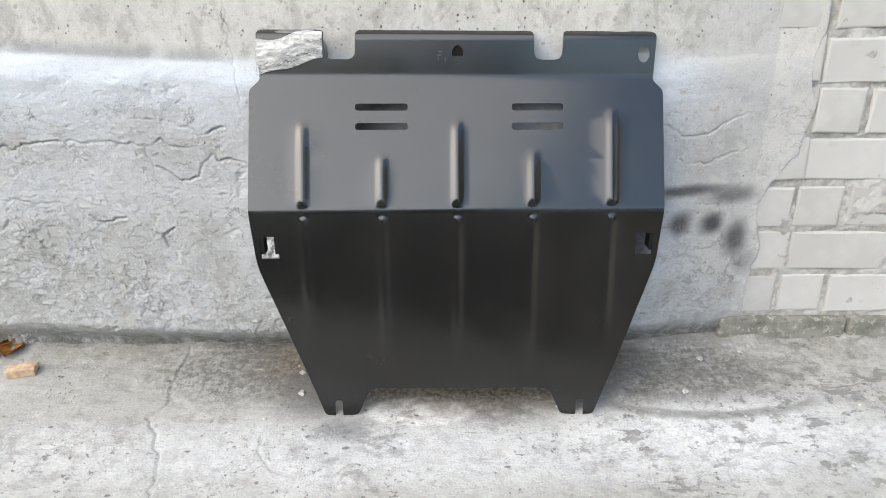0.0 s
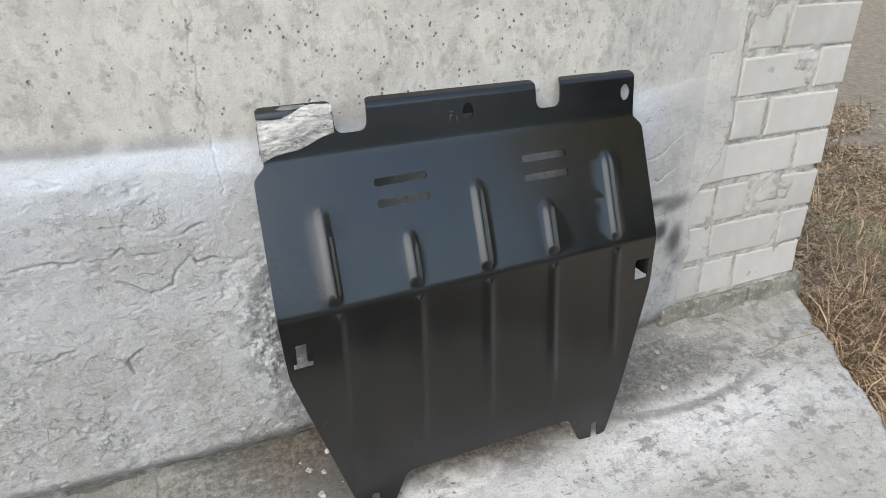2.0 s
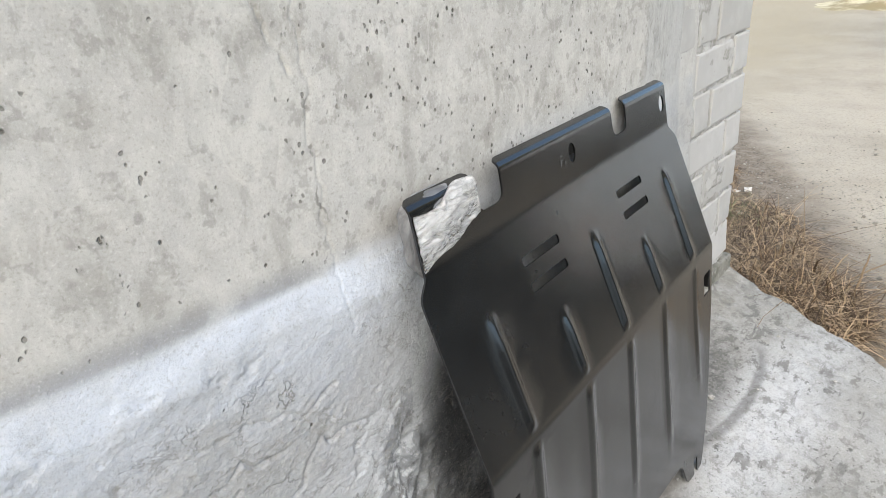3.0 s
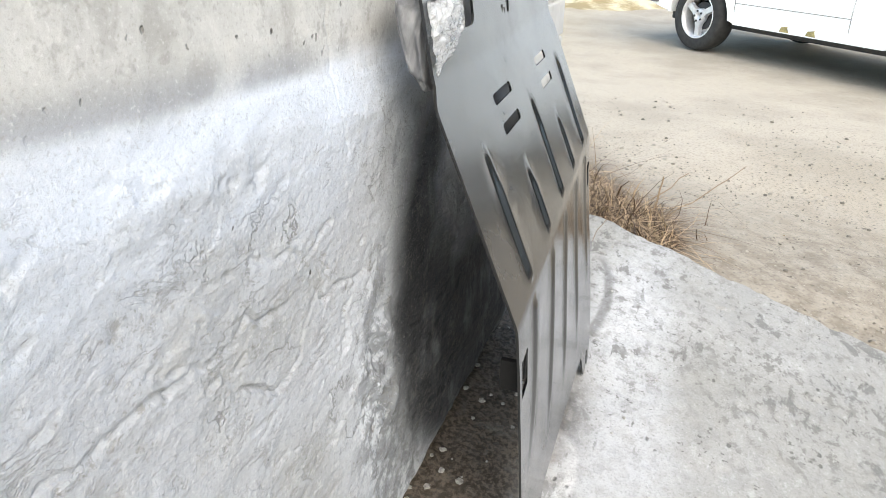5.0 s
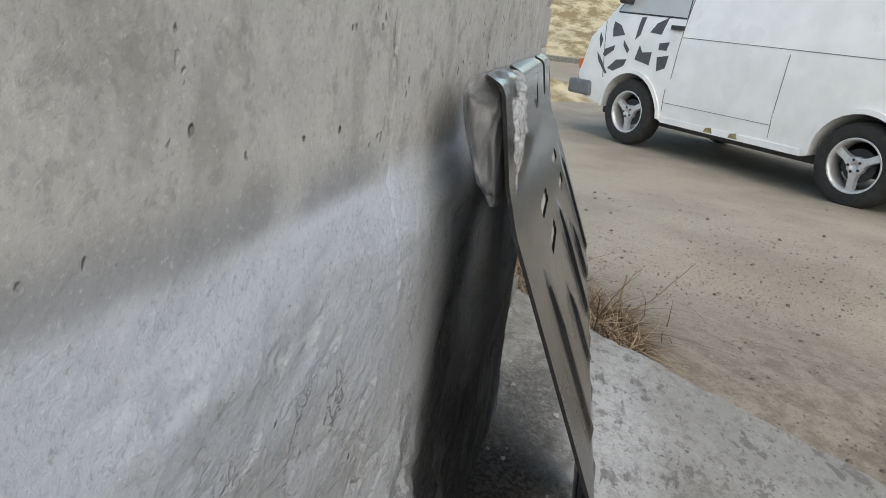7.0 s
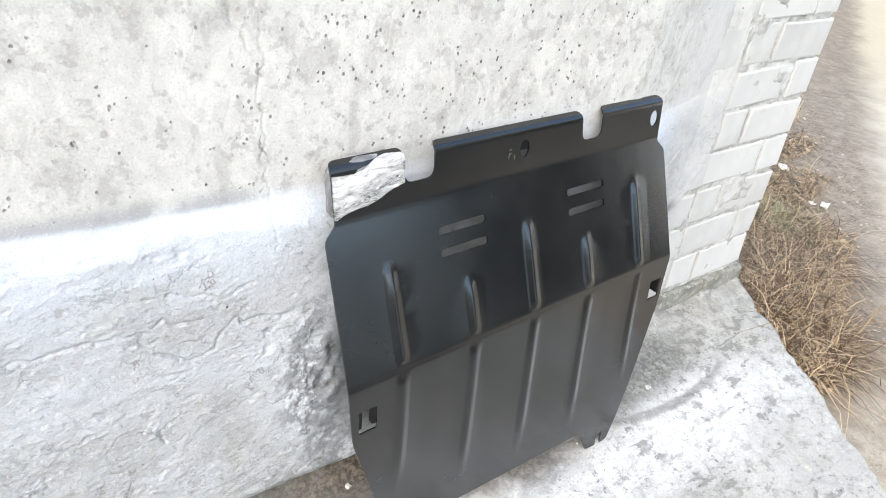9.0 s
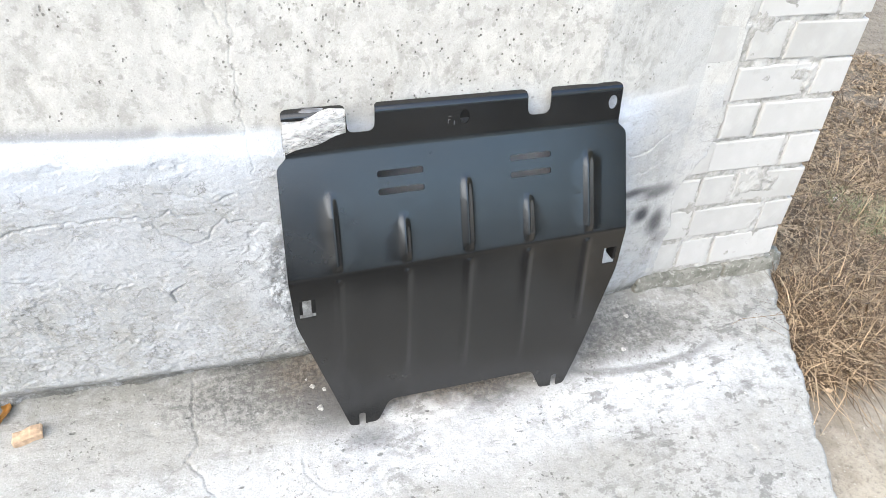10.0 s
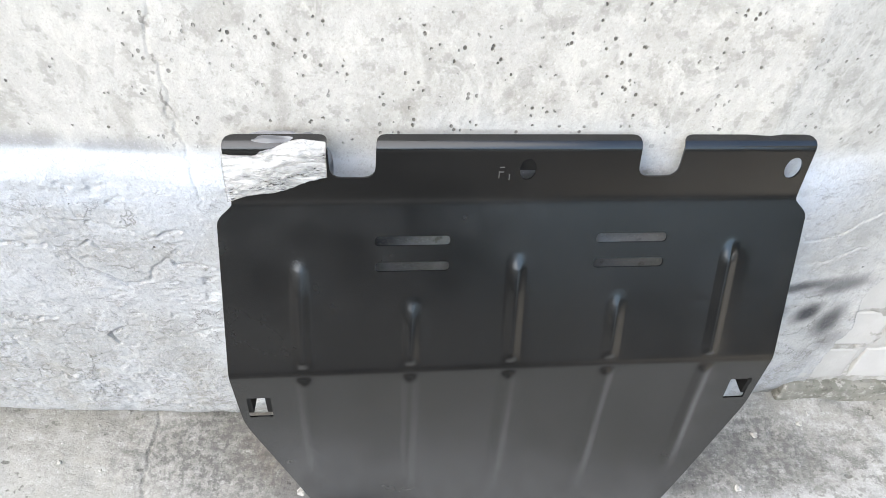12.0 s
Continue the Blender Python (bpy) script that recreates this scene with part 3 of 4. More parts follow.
    slope = np.clip((x - 0.30) / (0.60 - 0.30), 0, 1)
    y = y * (1 - 0.7 * slope) + 0.0725 * slope * (1 - 0.12 * (1 - slope))
    return y + 0.03 * smooth(x, ends, ends + 0.006)


gx = steps((-7, -1.3, 0.15), (-1.3, -1.02, 0.02), (-1.02, -0.32, 0.0018), (-0.32, 0.36, 0.005), (0.36, 0.74, 0.0018))
gz = steps((-0.12, 0.0, 0.02), (0.0, 0.64, 0.0018), (0.64, 1.02, 0.0026), (1.02, 1.3, 0.01), (1.3, 4.2, 0.15))
GX, GZ = np.meshgrid(gx, gz)
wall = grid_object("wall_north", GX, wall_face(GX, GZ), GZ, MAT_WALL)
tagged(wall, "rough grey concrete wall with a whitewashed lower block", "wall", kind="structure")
bm = bmesh.new()
box(bm, (-7, 0.16, -0.4), (0.74, 0.60, 4.2))
tagged(part("wall_core", bm, MAT_MORTAR), "thick masonry core behind the concrete face", "wall", kind="structure")

pier = tagged(new("wall_pier"), "whitewashed brick pier at the corner of the building", "wall", kind="structure")
bm = bmesh.new()
box(bm, (0.56, 0.0870, 0.055), (0.992, 0.60, 4.2))
part("mortar_core", bm, MAT_MORTAR, pier, "recessed grey mortar")
mx, mz = np.meshgrid(np.linspace(0.56, 0.985, 140), np.linspace(0.056, 1.3, 400))
my = 0.0805 + 0.0042 * rough_noise(mx, mz, 0.06, 5, 301, 0.65) + 0.006 * np.clip(rough_noise(mx, mz * 2, 0.07, 3, 311) - 0.55, 0, 1)
mortar = grid_object("mortar", mx, my, mz, MAT_MORTAR)
mortar.parent = pier
bm = bmesh.new()
for a, b in ((0.575, 0.845), (0.85, 1.012)):
    box(bm, (a, 0.062, -0.30), (b, 0.56, 0.058), 0.008)
for v in bm.verts:
    v.co += Vector([0.004 * noise.noise(v.co * 31 + Vector((k * 7, 0, 0))) for k in range(3)])
part("footing", bm, MAT_FOOTING, pier, "stained grey footing course")


def make_ground_height(x, y):
    return -0.07 - 0.13 * smooth(x, 0.9, 2.1) - 0.22 * smooth(x, 2.0, 6.0) + 0.13 * np.clip(y, -2, 0) * (1 - smooth(x, 0.7, 2.7))


def slab_edge(y):
    return 1.025 + 0.42 * np.minimum(y - 0.07, 0) - 0.02 * smooth(-y, 0.2, 1.0) + 0.006 * value_noise(y * 22, y * 0, 8) + 0.004 * value_noise(y * 60, y * 0, 9)


sy = steps((-0.88, -0.45, 0.008), (-0.45, 0.16, 0.0035))
su = np.concatenate((np.linspace(-7, -1.3, 30, endpoint=False), np.linspace(-1.3, -0.8, 25, endpoint=False)))
su = np.concatenate((su, np.linspace(-0.8, 1.0, 560)))
SU, SY = np.meshgrid(su, sy)
E = slab_edge(SY)
SX = np.where(SU > -0.8, -0.8 + (SU + 0.8) / 1.8 * (E + 0.8), SU)
SZ = 0.15 * SY + 0.0025 * rough_noise(SX, SY, 0.3, 3, 81) + 0.0011 * rough_noise(SX, SY, 0.06, 3, 91, 0.5)
SZ -= 0.004 * np.clip(rough_noise(SX, SY, 0.04, 3, 95) - 0.5, 0, 1)
SZ += 0.012 * smooth(SY, 0.0, 0.06) * (0.5 + 0.5 * value_noise(SX * 14, SY * 14, 97))
for k, p in enumerate((((-0.555, 0.04), (-0.55, -0.007), (-0.557, -0.09), (-0.548, -0.129), (-0.576, -0.162)), ((-0.576, -0.162), (-0.545, -0.20), (-0.537, -0.234), (-0.522, -0.247), (-0.508, -0.309), (-0.495, -0.45)),
                       ((-0.576, -0.162), (-0.625, -0.20), (-0.69, -0.22), (-0.80, -0.245)), ((-0.347, -0.214), (-0.344, -0.247), (-0.314, -0.285), (-0.271, -0.303)), ((0.84, 0.02), (0.87, -0.08), (0.83, -0.16)))):
    SZ -= (0.005 if k < 2 else 0.003) * crack(SX, SY, p, 130 + k, 0.0032)
SZ -= 0.012 * smooth(SX, E - 0.012, E)
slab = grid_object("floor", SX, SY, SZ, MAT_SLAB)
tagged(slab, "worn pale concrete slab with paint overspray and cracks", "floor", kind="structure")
k = SX.shape[1] - 1
EX = np.stack((SX[:, k], SX[:, k] + 0.006, SX[:, k] + 0.002))
EY = np.stack((SY[:, k],) * 3)
EZ = np.stack((SZ[:, k], SZ[:, k] - 0.03, SZ[:, k] - 0.25))
tagged(grid_object("floor_edge", EX, EY, EZ, MAT_SLAB), "broken edge of the concrete slab", "floor", kind="structure")

gx = steps((-60, -6, 6), (-6, 0.6, 0.5), (0.6, 3.0, 0.03), (3.0, 10, 0.25), (10, 30, 2), (30, 400, 40))
gy = steps((-300, -30, 30), (-30, -3, 3), (-3, -1.2, 0.2), (-1.2, 1.6, 0.03), (1.6, 6, 0.4), (6, 40, 4), (40, 400, 40))
HX, HY = np.meshgrid(gx, gy)
HZ = make_ground_height(HX, HY) + 0.006 * rough_noise(HX, HY, 0.4, 3, 101) + 0.003 * rough_noise(HX, HY, 0.08, 3, 111)
tagged(grid_object("ground", HX, HY, HZ, MAT_GROUND), "sandy worn asphalt and bare soil", "ground", kind="structure")

bm = bmesh.new()
box(bm, (21.8, -12, -0.6), (22.1, 14, -0.28), 0.02)
tagged(part("kerb", bm, MAT_FOOTING), "low grey concrete kerb along the far road", "kerb", kind="structure")
bx, by = np.meshgrid(np.linspace(25, 44, 60), np.linspace(-14, 26, 120))
bz = -0.5 + 3.0 * smooth(bx, 25.5, 36) + 0.35 * rough_noise(bx, by, 3.0, 4, 151) * smooth(bx, 25, 28)
n = Nodes("dry_bank", 0.95, 0, 0.2)
f = n.noise(1.4, 7, 0.7)
bank_mat = n.done(n.mix(n.ramp(f, 0.40, 0.60), (0.26, 0.21, 0.12), (0.55, 0.49, 0.34)))
tagged(grid_object("bank", bx, by, bz, bank_mat, False), "distant bank of dry yellow grass and sand", "bank", kind="structure")

# walls out of view, added to shape the reflections in the plate
PALE = plain("pale_plaster", (0.72, 0.66, 0.58), 0.9, 0, 0.2, 0.8)
DIM = plain("dark_plaster", (0.07, 0.062, 0.05), 0.9, 0, 0.3, 1.5)
OCHRE = plain("ochre_plaster", (0.60, 0.43, 0.19), 0.9, 0, 0.35, 0.5)
for name, label, lo, hi, material in (("wall_south", "unseen dark wall across the street, added for reflections", (-40, -15.4, -0.6), (3.8, -15, 4.1), DIM),
                                      ("wall_pale", "unseen pale wall across the street, added for reflections", (3.8, -15.4, -0.6), (12, -15, 3.0), PALE),
                                      ("wall_southeast", "unseen dark wall further along the street, added for reflections", (12, -15.4, -0.6), (18, -15, 5.4), DIM),
                                      ("wall_east", "unseen tall dark wall at the end of the street, added for reflections", (18, -15.4, -0.6), (46, -15, 8.5), DIM),
                                      ("wall_far", "unseen tall ochre wall behind the street, added for reflections", (16.5, -21, -0.6), (52, -20, 17), OCHRE)):
    bm = bmesh.new()
    box(bm, lo, hi)
    tagged(part(name, bm, material), label, "wall", kind="structure")

# ---- skid plate ----
PROFILE = [(-0.158, -0.024), (-0.1225, 0.3755), (-0.033, 0.5845), (-0.021, 0.6535), (-0.007, 0.659)]
ARC = [0.0]
for p, q in zip(PROFILE, PROFILE[1:]):
    ARC.append(ARC[-1] + math.hypot(q[0] - p[0], q[1] - p[1]))
S_BEND, S_FOLD, S_LIP, S_TOP = ARC[1:]
RIBS = [(-0.266, 0.073, 0.135), (-0.1325, 0.128, 0.085), (-0.004, 0.070, 0.085), (0.127, 0.124, 0.085), (0.264, 0.055, 0.135)]


def on_profile(s):
    for k in range(4):
        if s <= ARC[k + 1] or k == 3:
            f = (s - ARC[k]) / (ARC[k + 1] - ARC[k])
            return Vector(PROFILE[k]).lerp(Vector(PROFILE[k + 1]), f)


def bent(s, r=0.006):
    return sum((on_profile(s + r * d) for d in (-1, -0.6, -0.2, 0.2, 0.6, 1)), Vector((0, 0))) / 6


def ridge(v, half):
    t = min(1, abs(v) / half)
    return 0.55 * (0.5 + 0.5 * math.cos(math.pi * t)) + 0.45 * (1 - t) if t < 1 else 0.0


def ramp_up(v, a, b):
    t = min(1, max(0, (v - a) / (b - a)))
    return t * t * (3 - 2 * t)


def plate_point(u, s, lift=0.0):
    """A point of the sheet: u across, s along the bent length, lift out of its front."""
    p, q = bent(s - 0.003), bent(s + 0.003)
    t = (q - p).normalized()
    rise = 0.0
    for u0, top, low in RIBS:
        up = ramp_up(s, S_BEND + 0.005, S_BEND + 0.018) * (1 - ramp_up(s, S_FOLD - top - 0.032, S_FOLD - top + 0.006))
        down = ramp_up(s, low, low + 0.12) * (1 - ramp_up(s, S_BEND - 0.018, S_BEND - 0.005))
        rise += ridge(u - u0, 0.0140) * (0.0046 * up + 0.0034 * down)
    c = bent(s) + Vector((-t.y, t.x)) * (lift + rise)
    twist = ramp_up(c.y, 0.0, 0.33)
    return Vector((u + 0.0165, c.x + u * (0.008 + 0.055 * twist), c.y - 0.018 * u * twist))


def rounded(points, radius):
    """Rounds the corners of a closed outline."""
    out = []
    for k, p in enumerate(points):
        p = Vector(p[:2] + (0,)) if len(p) == 2 else Vector((p[0], p[1], 0))
        a, b = Vector((*points[k - 1][:2], 0)), Vector((*points[(k + 1) % len(points)][:2], 0))
        r = points[k][2] if len(points[k]) > 2 else radius
        r = min(r, 0.45 * (a - p).length, 0.45 * (b - p).length)
        if r < 0.0006:
            out.append(p)
            continue
        p0, p1 = p + (a - p).normalized() * r, p + (b - p).normalized() * r
        out += [p0.lerp(p, t).lerp(p.lerp(p1, t), t) for t in (0, 0.25, 0.5, 0.75, 1)]
    return [(p.x, p.y) for p in out]


def flat_sheet(outline, holes):
    bm = bmesh.new()
    edges = []
    for loop in [outline] + holes:
        v = [bm.verts.new((x, y, 0)) for x, y in loop]
        edges += [bm.edges.new((a, b)) for a, b in zip(v, v[1:] + v[:1])]
    bmesh.ops.triangle_fill(bm, use_beauty=True, use_dissolve=False, edges=edges, normal=(0, 0, 1))
    return bm


def cut(bm, axis, places):
    no = (1, 0, 0) if axis == 0 else (0, 1, 0)
    for c in places:
        bmesh.ops.bisect_plane(bm, geom=bm.verts[:] + bm.edges[:] + bm.faces[:], dist=1e-6, plane_co=tuple(c * a for a in no), plane_no=no)


MATT = plain("matt_black_steel", (0.008, 0.008, 0.008), 0.75, 0, 0.2, 30, 0.15)
CHALK = plain("pale_scratch", (0.07, 0.07, 0.07), 0.7)


def make_skid_plate():
    right = [(0.158, 0.058, 0.012), (0.170, 0.050, 0.008), (0.191, 0.002, 0.008), (0.2195, 0.0, 0.002), (0.2195, 0.033, 0.006), (0.2335, 0.033, 0.006), (0.2335, 0.0, 0.002), (0.252, 0.001, 0.01),
             (0.350, 0.304, 0.02), (0.357, S_BEND, 0.01), (0.354, S_FOLD - 0.021, 0.008), (0.336, S_FOLD - 0.004, 0.004), (0.339, S_TOP, 0.014)]
    top = [(0.178, S_TOP, 0.010), (0.176, S_TOP - 0.055, 0.014), (0.128, S_TOP - 0.055, 0.014), (0.126, S_TOP, 0.010),
           (-0.174, S_TOP, 0.010), (-0.176, S_TOP - 0.055, 0.014), (-0.226, S_TOP - 0.055, 0.014), (-0.228, S_TOP, 0.010)]
    left = [(-p[0], p[1], p[2]) for p in reversed(right)]
    outline = rounded(right + top + left, 0.006)
    holes = []
    for u in (-0.1325, 0.1345):
        for s in (S_FOLD - 0.050, S_FOLD - 0.083):
            holes.append(rounded([(u - 0.0445, s - 0.006), (u + 0.0445, s - 0.006), (u + 0.0445, s + 0.006), (u - 0.0445, s + 0.006)], 0.006))
    for u in (-0.326, 0.326):
        holes.append(rounded([(u - 0.015, 0.318), (u + 0.015, 0.318), (u + 0.015, 0.358), (u - 0.015, 0.358)], 0.001))
    for u, a, b in ((-0.003, 0.0095, 0.0135), (0.318, 0.0105, 0.014)):
        holes.append([(u + a * math.cos(k * math.pi / 10), S_FOLD + 0.040 + b * math.sin(k * math.pi / 10)) for k in range(20)])
    bm = flat_sheet(outline, holes)
    us, ss = set(), set()
    for u0, t, low in RIBS:
        us |= {round(u0 + d, 4) for d in (-0.0135, -0.011, -0.0085, -0.006, -0.003, 0, 0.003, 0.006, 0.0085, 0.011, 0.0135)}
        ss |= {round(S_FOLD - t + d, 4) for d in (-0.014, -0.009, -0.004, 0.001, 0.006)}
        ss |= {round(low + d, 4) for d in (0, 0.01, 0.02, 0.03, 0.04)}
    for s in (S_BEND, S_FOLD, S_LIP):
        ss |= {round(s + d, 4) for d in (-0.009, -0.006, -0.003, 0, 0.003, 0.006, 0.009)}
    for d in (0.004, 0.01, 0.017, 0.024, 0.03):
        ss |= {round(S_BEND + d, 4), round(S_BEND - d, 4)}
    us |= {round(-0.34 + 0.04 * k, 4) for k in range(18)}
    ss |= {round(0.03 + 0.04 * k, 4) for k in range(17)}
    cut(bm, 0, sorted(us))
    cut(bm, 1, sorted(ss))
    for v in bm.verts:
        v.co = plate_point(v.co.x, v.co.y)
    bmesh.ops.recalc_face_normals(bm, faces=bm.faces[:])
    if sum(f.normal.y for f in bm.faces) > 0:
        bmesh.ops.reverse_faces(bm, faces=bm.faces[:])
    bmesh.ops.solidify(bm, geom=bm.faces[:], thickness=0.0026)
    plate = thing("skid_plate", "black coated steel engine skid plate leaning on the wall", "skid plate")
    sheet = part("sheet", bm, MAT_PLATE, plate, smooth=True)
    sheet.data.set_sharp_from_angle(angle=radians(38))
    # mounting tabs turned back behind the two side openings
    for side, du, deep, thick in ((-1, 0.0122, 0.021, 0.006), (-1, -0.0115, 0.009, 0.007), (1, 0.0130, 0.028, 0.006)):
        bm = bmesh.new()
        a, b = plate_point(side * (0.326 + du), 0.3255, -0.002), plate_point(side * (0.326 + du), 0.358, -0.002)
        box(bm, (-thick / 2, 0, 0), (thick / 2, deep, (b - a).length), 0.0005, Matrix.Translation(a))
        part("mounting_tab", bm, MATT, plate)
    # dark block added behind the upper part of the middle hole
    bm = bmesh.new()
    box(bm, (-0.012, 0.001, -0.004), (0.012, 0.006, 0.016), 0.001, Matrix.Translation(plate_point(-0.003, S_FOLD + 0.040, -0.003)))
    part("hole_backing", bm, MATT, plate)
    for u, w, h, ds in ((-0.036, 0.0012, 0.012, 0.032), (-0.033, 0.006, 0.0012, 0.043), (-0.0335, 0.005, 0.0012, 0.037), (-0.024, 0.0012, 0.008, 0.030)):
        bm = bmesh.new()
        a = plate_point(u, S_FOLD + ds, 0.0)
        box(bm, (-w / 2, -0.0006, -h / 2), (w / 2, 0.001, h / 2), 0.0, Matrix.Translation(a))
        part("mark", bm, CHALK, plate, "faint pale scratched mark")
    return plate


make_skid_plate()


# ---- wrapped packet of fasteners on the plate's corner ----
def make_packet():
    n = Nodes("clear_wrap", 0.16, 0, 0.6)
    w, crease = n.noise(34, 8, 0.66, (0.6, 1, 2.0), 0.5), n.ledges(40, (0.35, 1, 1.8), 0.05, 0.7)
    n.bump(n.math("ADD", n.noise(120, 4, 0.6, (0.45, 1, 1.5), 0.8), n.math("MULTIPLY", crease, 0.8)), 0.7, 0.0025)
    n.done(n.mix(n.ramp(w, 0.35, 0.65), (0.70, 0.70, 0.695), (0.88, 0.88, 0.87)))
    n.put(n.b.inputs["Alpha"], n.math("MAXIMUM", n.ramp(w, 0.34, 0.60, 0.28, 0.92), n.math("MULTIPLY", crease, 0.9)))
    grey = Nodes("crumpled_bag", 0.45, 0, 0.5)
    f = grey.noise(22, 5, 0.6, (1, 1, 0.5), 0.8)
    grey.bump(f, 0.6, 0.006)
    grey.done(grey.mix(grey.ramp(f, 0.35, 0.65), (0.09, 0.093, 0.10), (0.27, 0.275, 0.285)))
    pack = thing("fastener_packet", "crumpled grey bag of fasteners wrapped in clear film", "packet")
    bm = bmesh.new()
    bmesh.ops.create_icosphere(bm, subdivisions=5, radius=1)
    for v in bm.verts:
        c = v.co.copy()
        c = Vector([math.copysign(abs(a) ** 0.62, a) for a in c])
        d = 1 + 0.10 * noise.noise(v.co * 2.3) + 0.05 * noise.noise(v.co * 6)
        u = -0.281 + 0.055 * c.x * d
        low = 0.5 - 0.5 * c.z
        x, y, z = plate_point(u, S_FOLD + 0.03)
        back = -0.006 - 0.034 * low**1.4
        mid, half = (y + 0.003 + back) / 2, max(0.006, (back - y - 0.003) / 2)
        v.co = Vector((x, mid + half * c.y * (0.92 + 0.08 * d), 0.622 + 0.040 * c.z * d - 0.010 * low * abs(c.x)))
    part("bag", bm, grey.m, pack, "crumpled grey plastic bag", True)
    bm = bmesh.new()
    rows = []
    for i in range(41):
        row = []
        for j in range(31):
            a, b = i / 40, j / 30
            u = -0.3395 + 0.111 * a
            lo = S_FOLD + 0.002 + 0.030 * a + 0.002 * math.sin(9 * a)
            hi = S_LIP - 0.007 - 0.002 * math.sin(7 * a) + 0.012 * ramp_up(a, 0.3, 0.8)
            s = lo + (hi - lo) * b
            k = noise.noise(Vector((u * 60, s * 130, 1))) + 0.6 * noise.noise(Vector((u * 130, s * 260, 5)))
            row.append(bm.verts.new(plate_point(u, s, 0.0035 + 0.0028 * abs(k) + 0.003 * math.sin(math.pi * b) * math.sin(math.pi * a))))
        rows.append(row)
    for r0, r1 in zip(rows, rows[1:]):
        for k in range(30):
            bm.faces.new((r0[k], r1[k], r1[k + 1], r0[k + 1]))
    bmesh.ops.solidify(bm, geom=bm.faces[:], thickness=0.0006)
    part("wrap", bm, n.m, pack, "shiny clear wrapping film", True)
    return pack


make_packet()


# ---- loose bits on the slab ----
def slab_height(x, y):
    return 0.15 * y + 0.001


def make_brick_fragment():
    bm = bmesh.new()
    box(bm, (-0.027, -0.014, 0), (0.027, 0.014, 0.020), 0.004)
    bmesh.ops.subdivide_edges(bm, edges=bm.edges[:], cuts=2, use_grid_fill=True)
    for v in bm.verts:
        v.co += 0.006 * noise.noise_vector(v.co * 40)
    ob = part("brick_fragment", bm, plain("broken_brick", (0.46, 0.33, 0.225), 0.9, 0, 0.3, 60))
    ob.matrix_world = pose(-0.872, -0.045, slab_height(0, -0.045), 8, 0, 14)
    tagged(ob, "broken piece of orange-brown brick on the slab", "brick")


def make_leaf(at, turn, size, material):
    bm = bmesh.new()
    rows = []
    for k in range(9):
        t = k / 8
        w = 0.42 * size * math.sin(math.pi * min(1, t * 0.92 + 0.06)) ** 0.8
        rows.append([bm.verts.new((size * (t - 0.5), w * s, 0.004 + 0.35 * size * (abs(s) ** 1.5) * 0.6 + 0.18 * size * (t - 0.4) ** 2 + 0.03 * size * math.sin(9 * t + s))) for s in (-1, -0.5, 0, 0.5, 1)])
    for a, b in zip(rows, rows[1:]):
        for k in range(4):
            bm.faces.new((a[k], b[k], b[k + 1], a[k + 1]))
    bmesh.ops.solidify(bm, geom=bm.faces[:], thickness=0.0008)
    ob = part("fallen_leaf", bm, material, None, "", True)
    ob.matrix_world = pose(at[0], at[1], slab_height(*at) + 0.001, 0, 0, turn)
    tagged(ob, "curled dry orange-brown leaf fallen on the slab", "leaf", "fallen leaves")


def make_stone():
    bm = bmesh.new()
    bmesh.ops.create_icosphere(bm, subdivisions=3, radius=1)
    for v in bm.verts:
        c = Vector([math.copysign(abs(a) ** 0.7, a) for a in v.co])
        v.co = Vector((0.035 * c.x, 0.03 * c.y, 0.075 * c.z)) * (1 + 0.18 * noise.noise(v.co * 2))
    ob = part("stone", bm, MAT_FOOTING, None, "", True)
    ob.matrix_world = pose(1.065, 0.13, -0.04, 0, 0, 20)
    tagged(ob, "dark grey stone standing beside the brick corner", "stone")


make_brick_fragment()
make_stone()
leaf_mat = plain("dry_leaf", (0.42, 0.22, 0.06), 0.7, 0, 0.4, 50)
for at, turn, size in (((-0.955, 0.045), 20, 0.075), ((-0.93, 0.02), 100, 0.06), ((-0.985, 0.0), -40, 0.07)):
    make_leaf(at, turn, size, leaf_mat)


def make_pebble(at, size, material, seed):
    bm = bmesh.new()
    bmesh.ops.create_icosphere(bm, subdivisions=2, radius=size)
    for v in bm.verts:
        v.co *= 1 + 0.6 * noise.noise(v.co / size * 1.3 + Vector((seed * 3.1, 0, 0)))
        v.co.z *= 0.6
    ob = part("pebble", bm, material)
    ob.matrix_world = pose(at[0], at[1], slab_height(*at) + size * 0.35, 0, 0, seed * 47)
    tagged(ob, "small pale crumb of concrete on the slab", "pebble", "concrete crumbs")


crumb = plain("concrete_crumb", (0.36, 0.355, 0.335), 0.95, 0, 0.35, 120)
rng = random.Random(12)
for k, (at, size) in enumerate((((-0.291, -0.104), 0.007), ((-0.30, -0.045), 0.006), ((0.516, -0.005), 0.006), ((0.608, 0.016), 0.006), ((0.63, 0.035), 0.005), ((0.46, -0.10), 0.006), ((-0.35, -0.17), 0.004))):
    make_pebble(at, size, crumb, k)
for k in range(28):
    make_pebble((rng.uniform(-0.75, 0.85), rng.uniform(-0.30, 0.04)), rng.uniform(0.0015, 0.004), crumb, k + 9)
for k in range(22):
    make_pebble((rng.uniform(-0.28, 0.30), rng.uniform(-0.09, 0.03)), rng.uniform(0.002, 0.0055), crumb, k + 40)


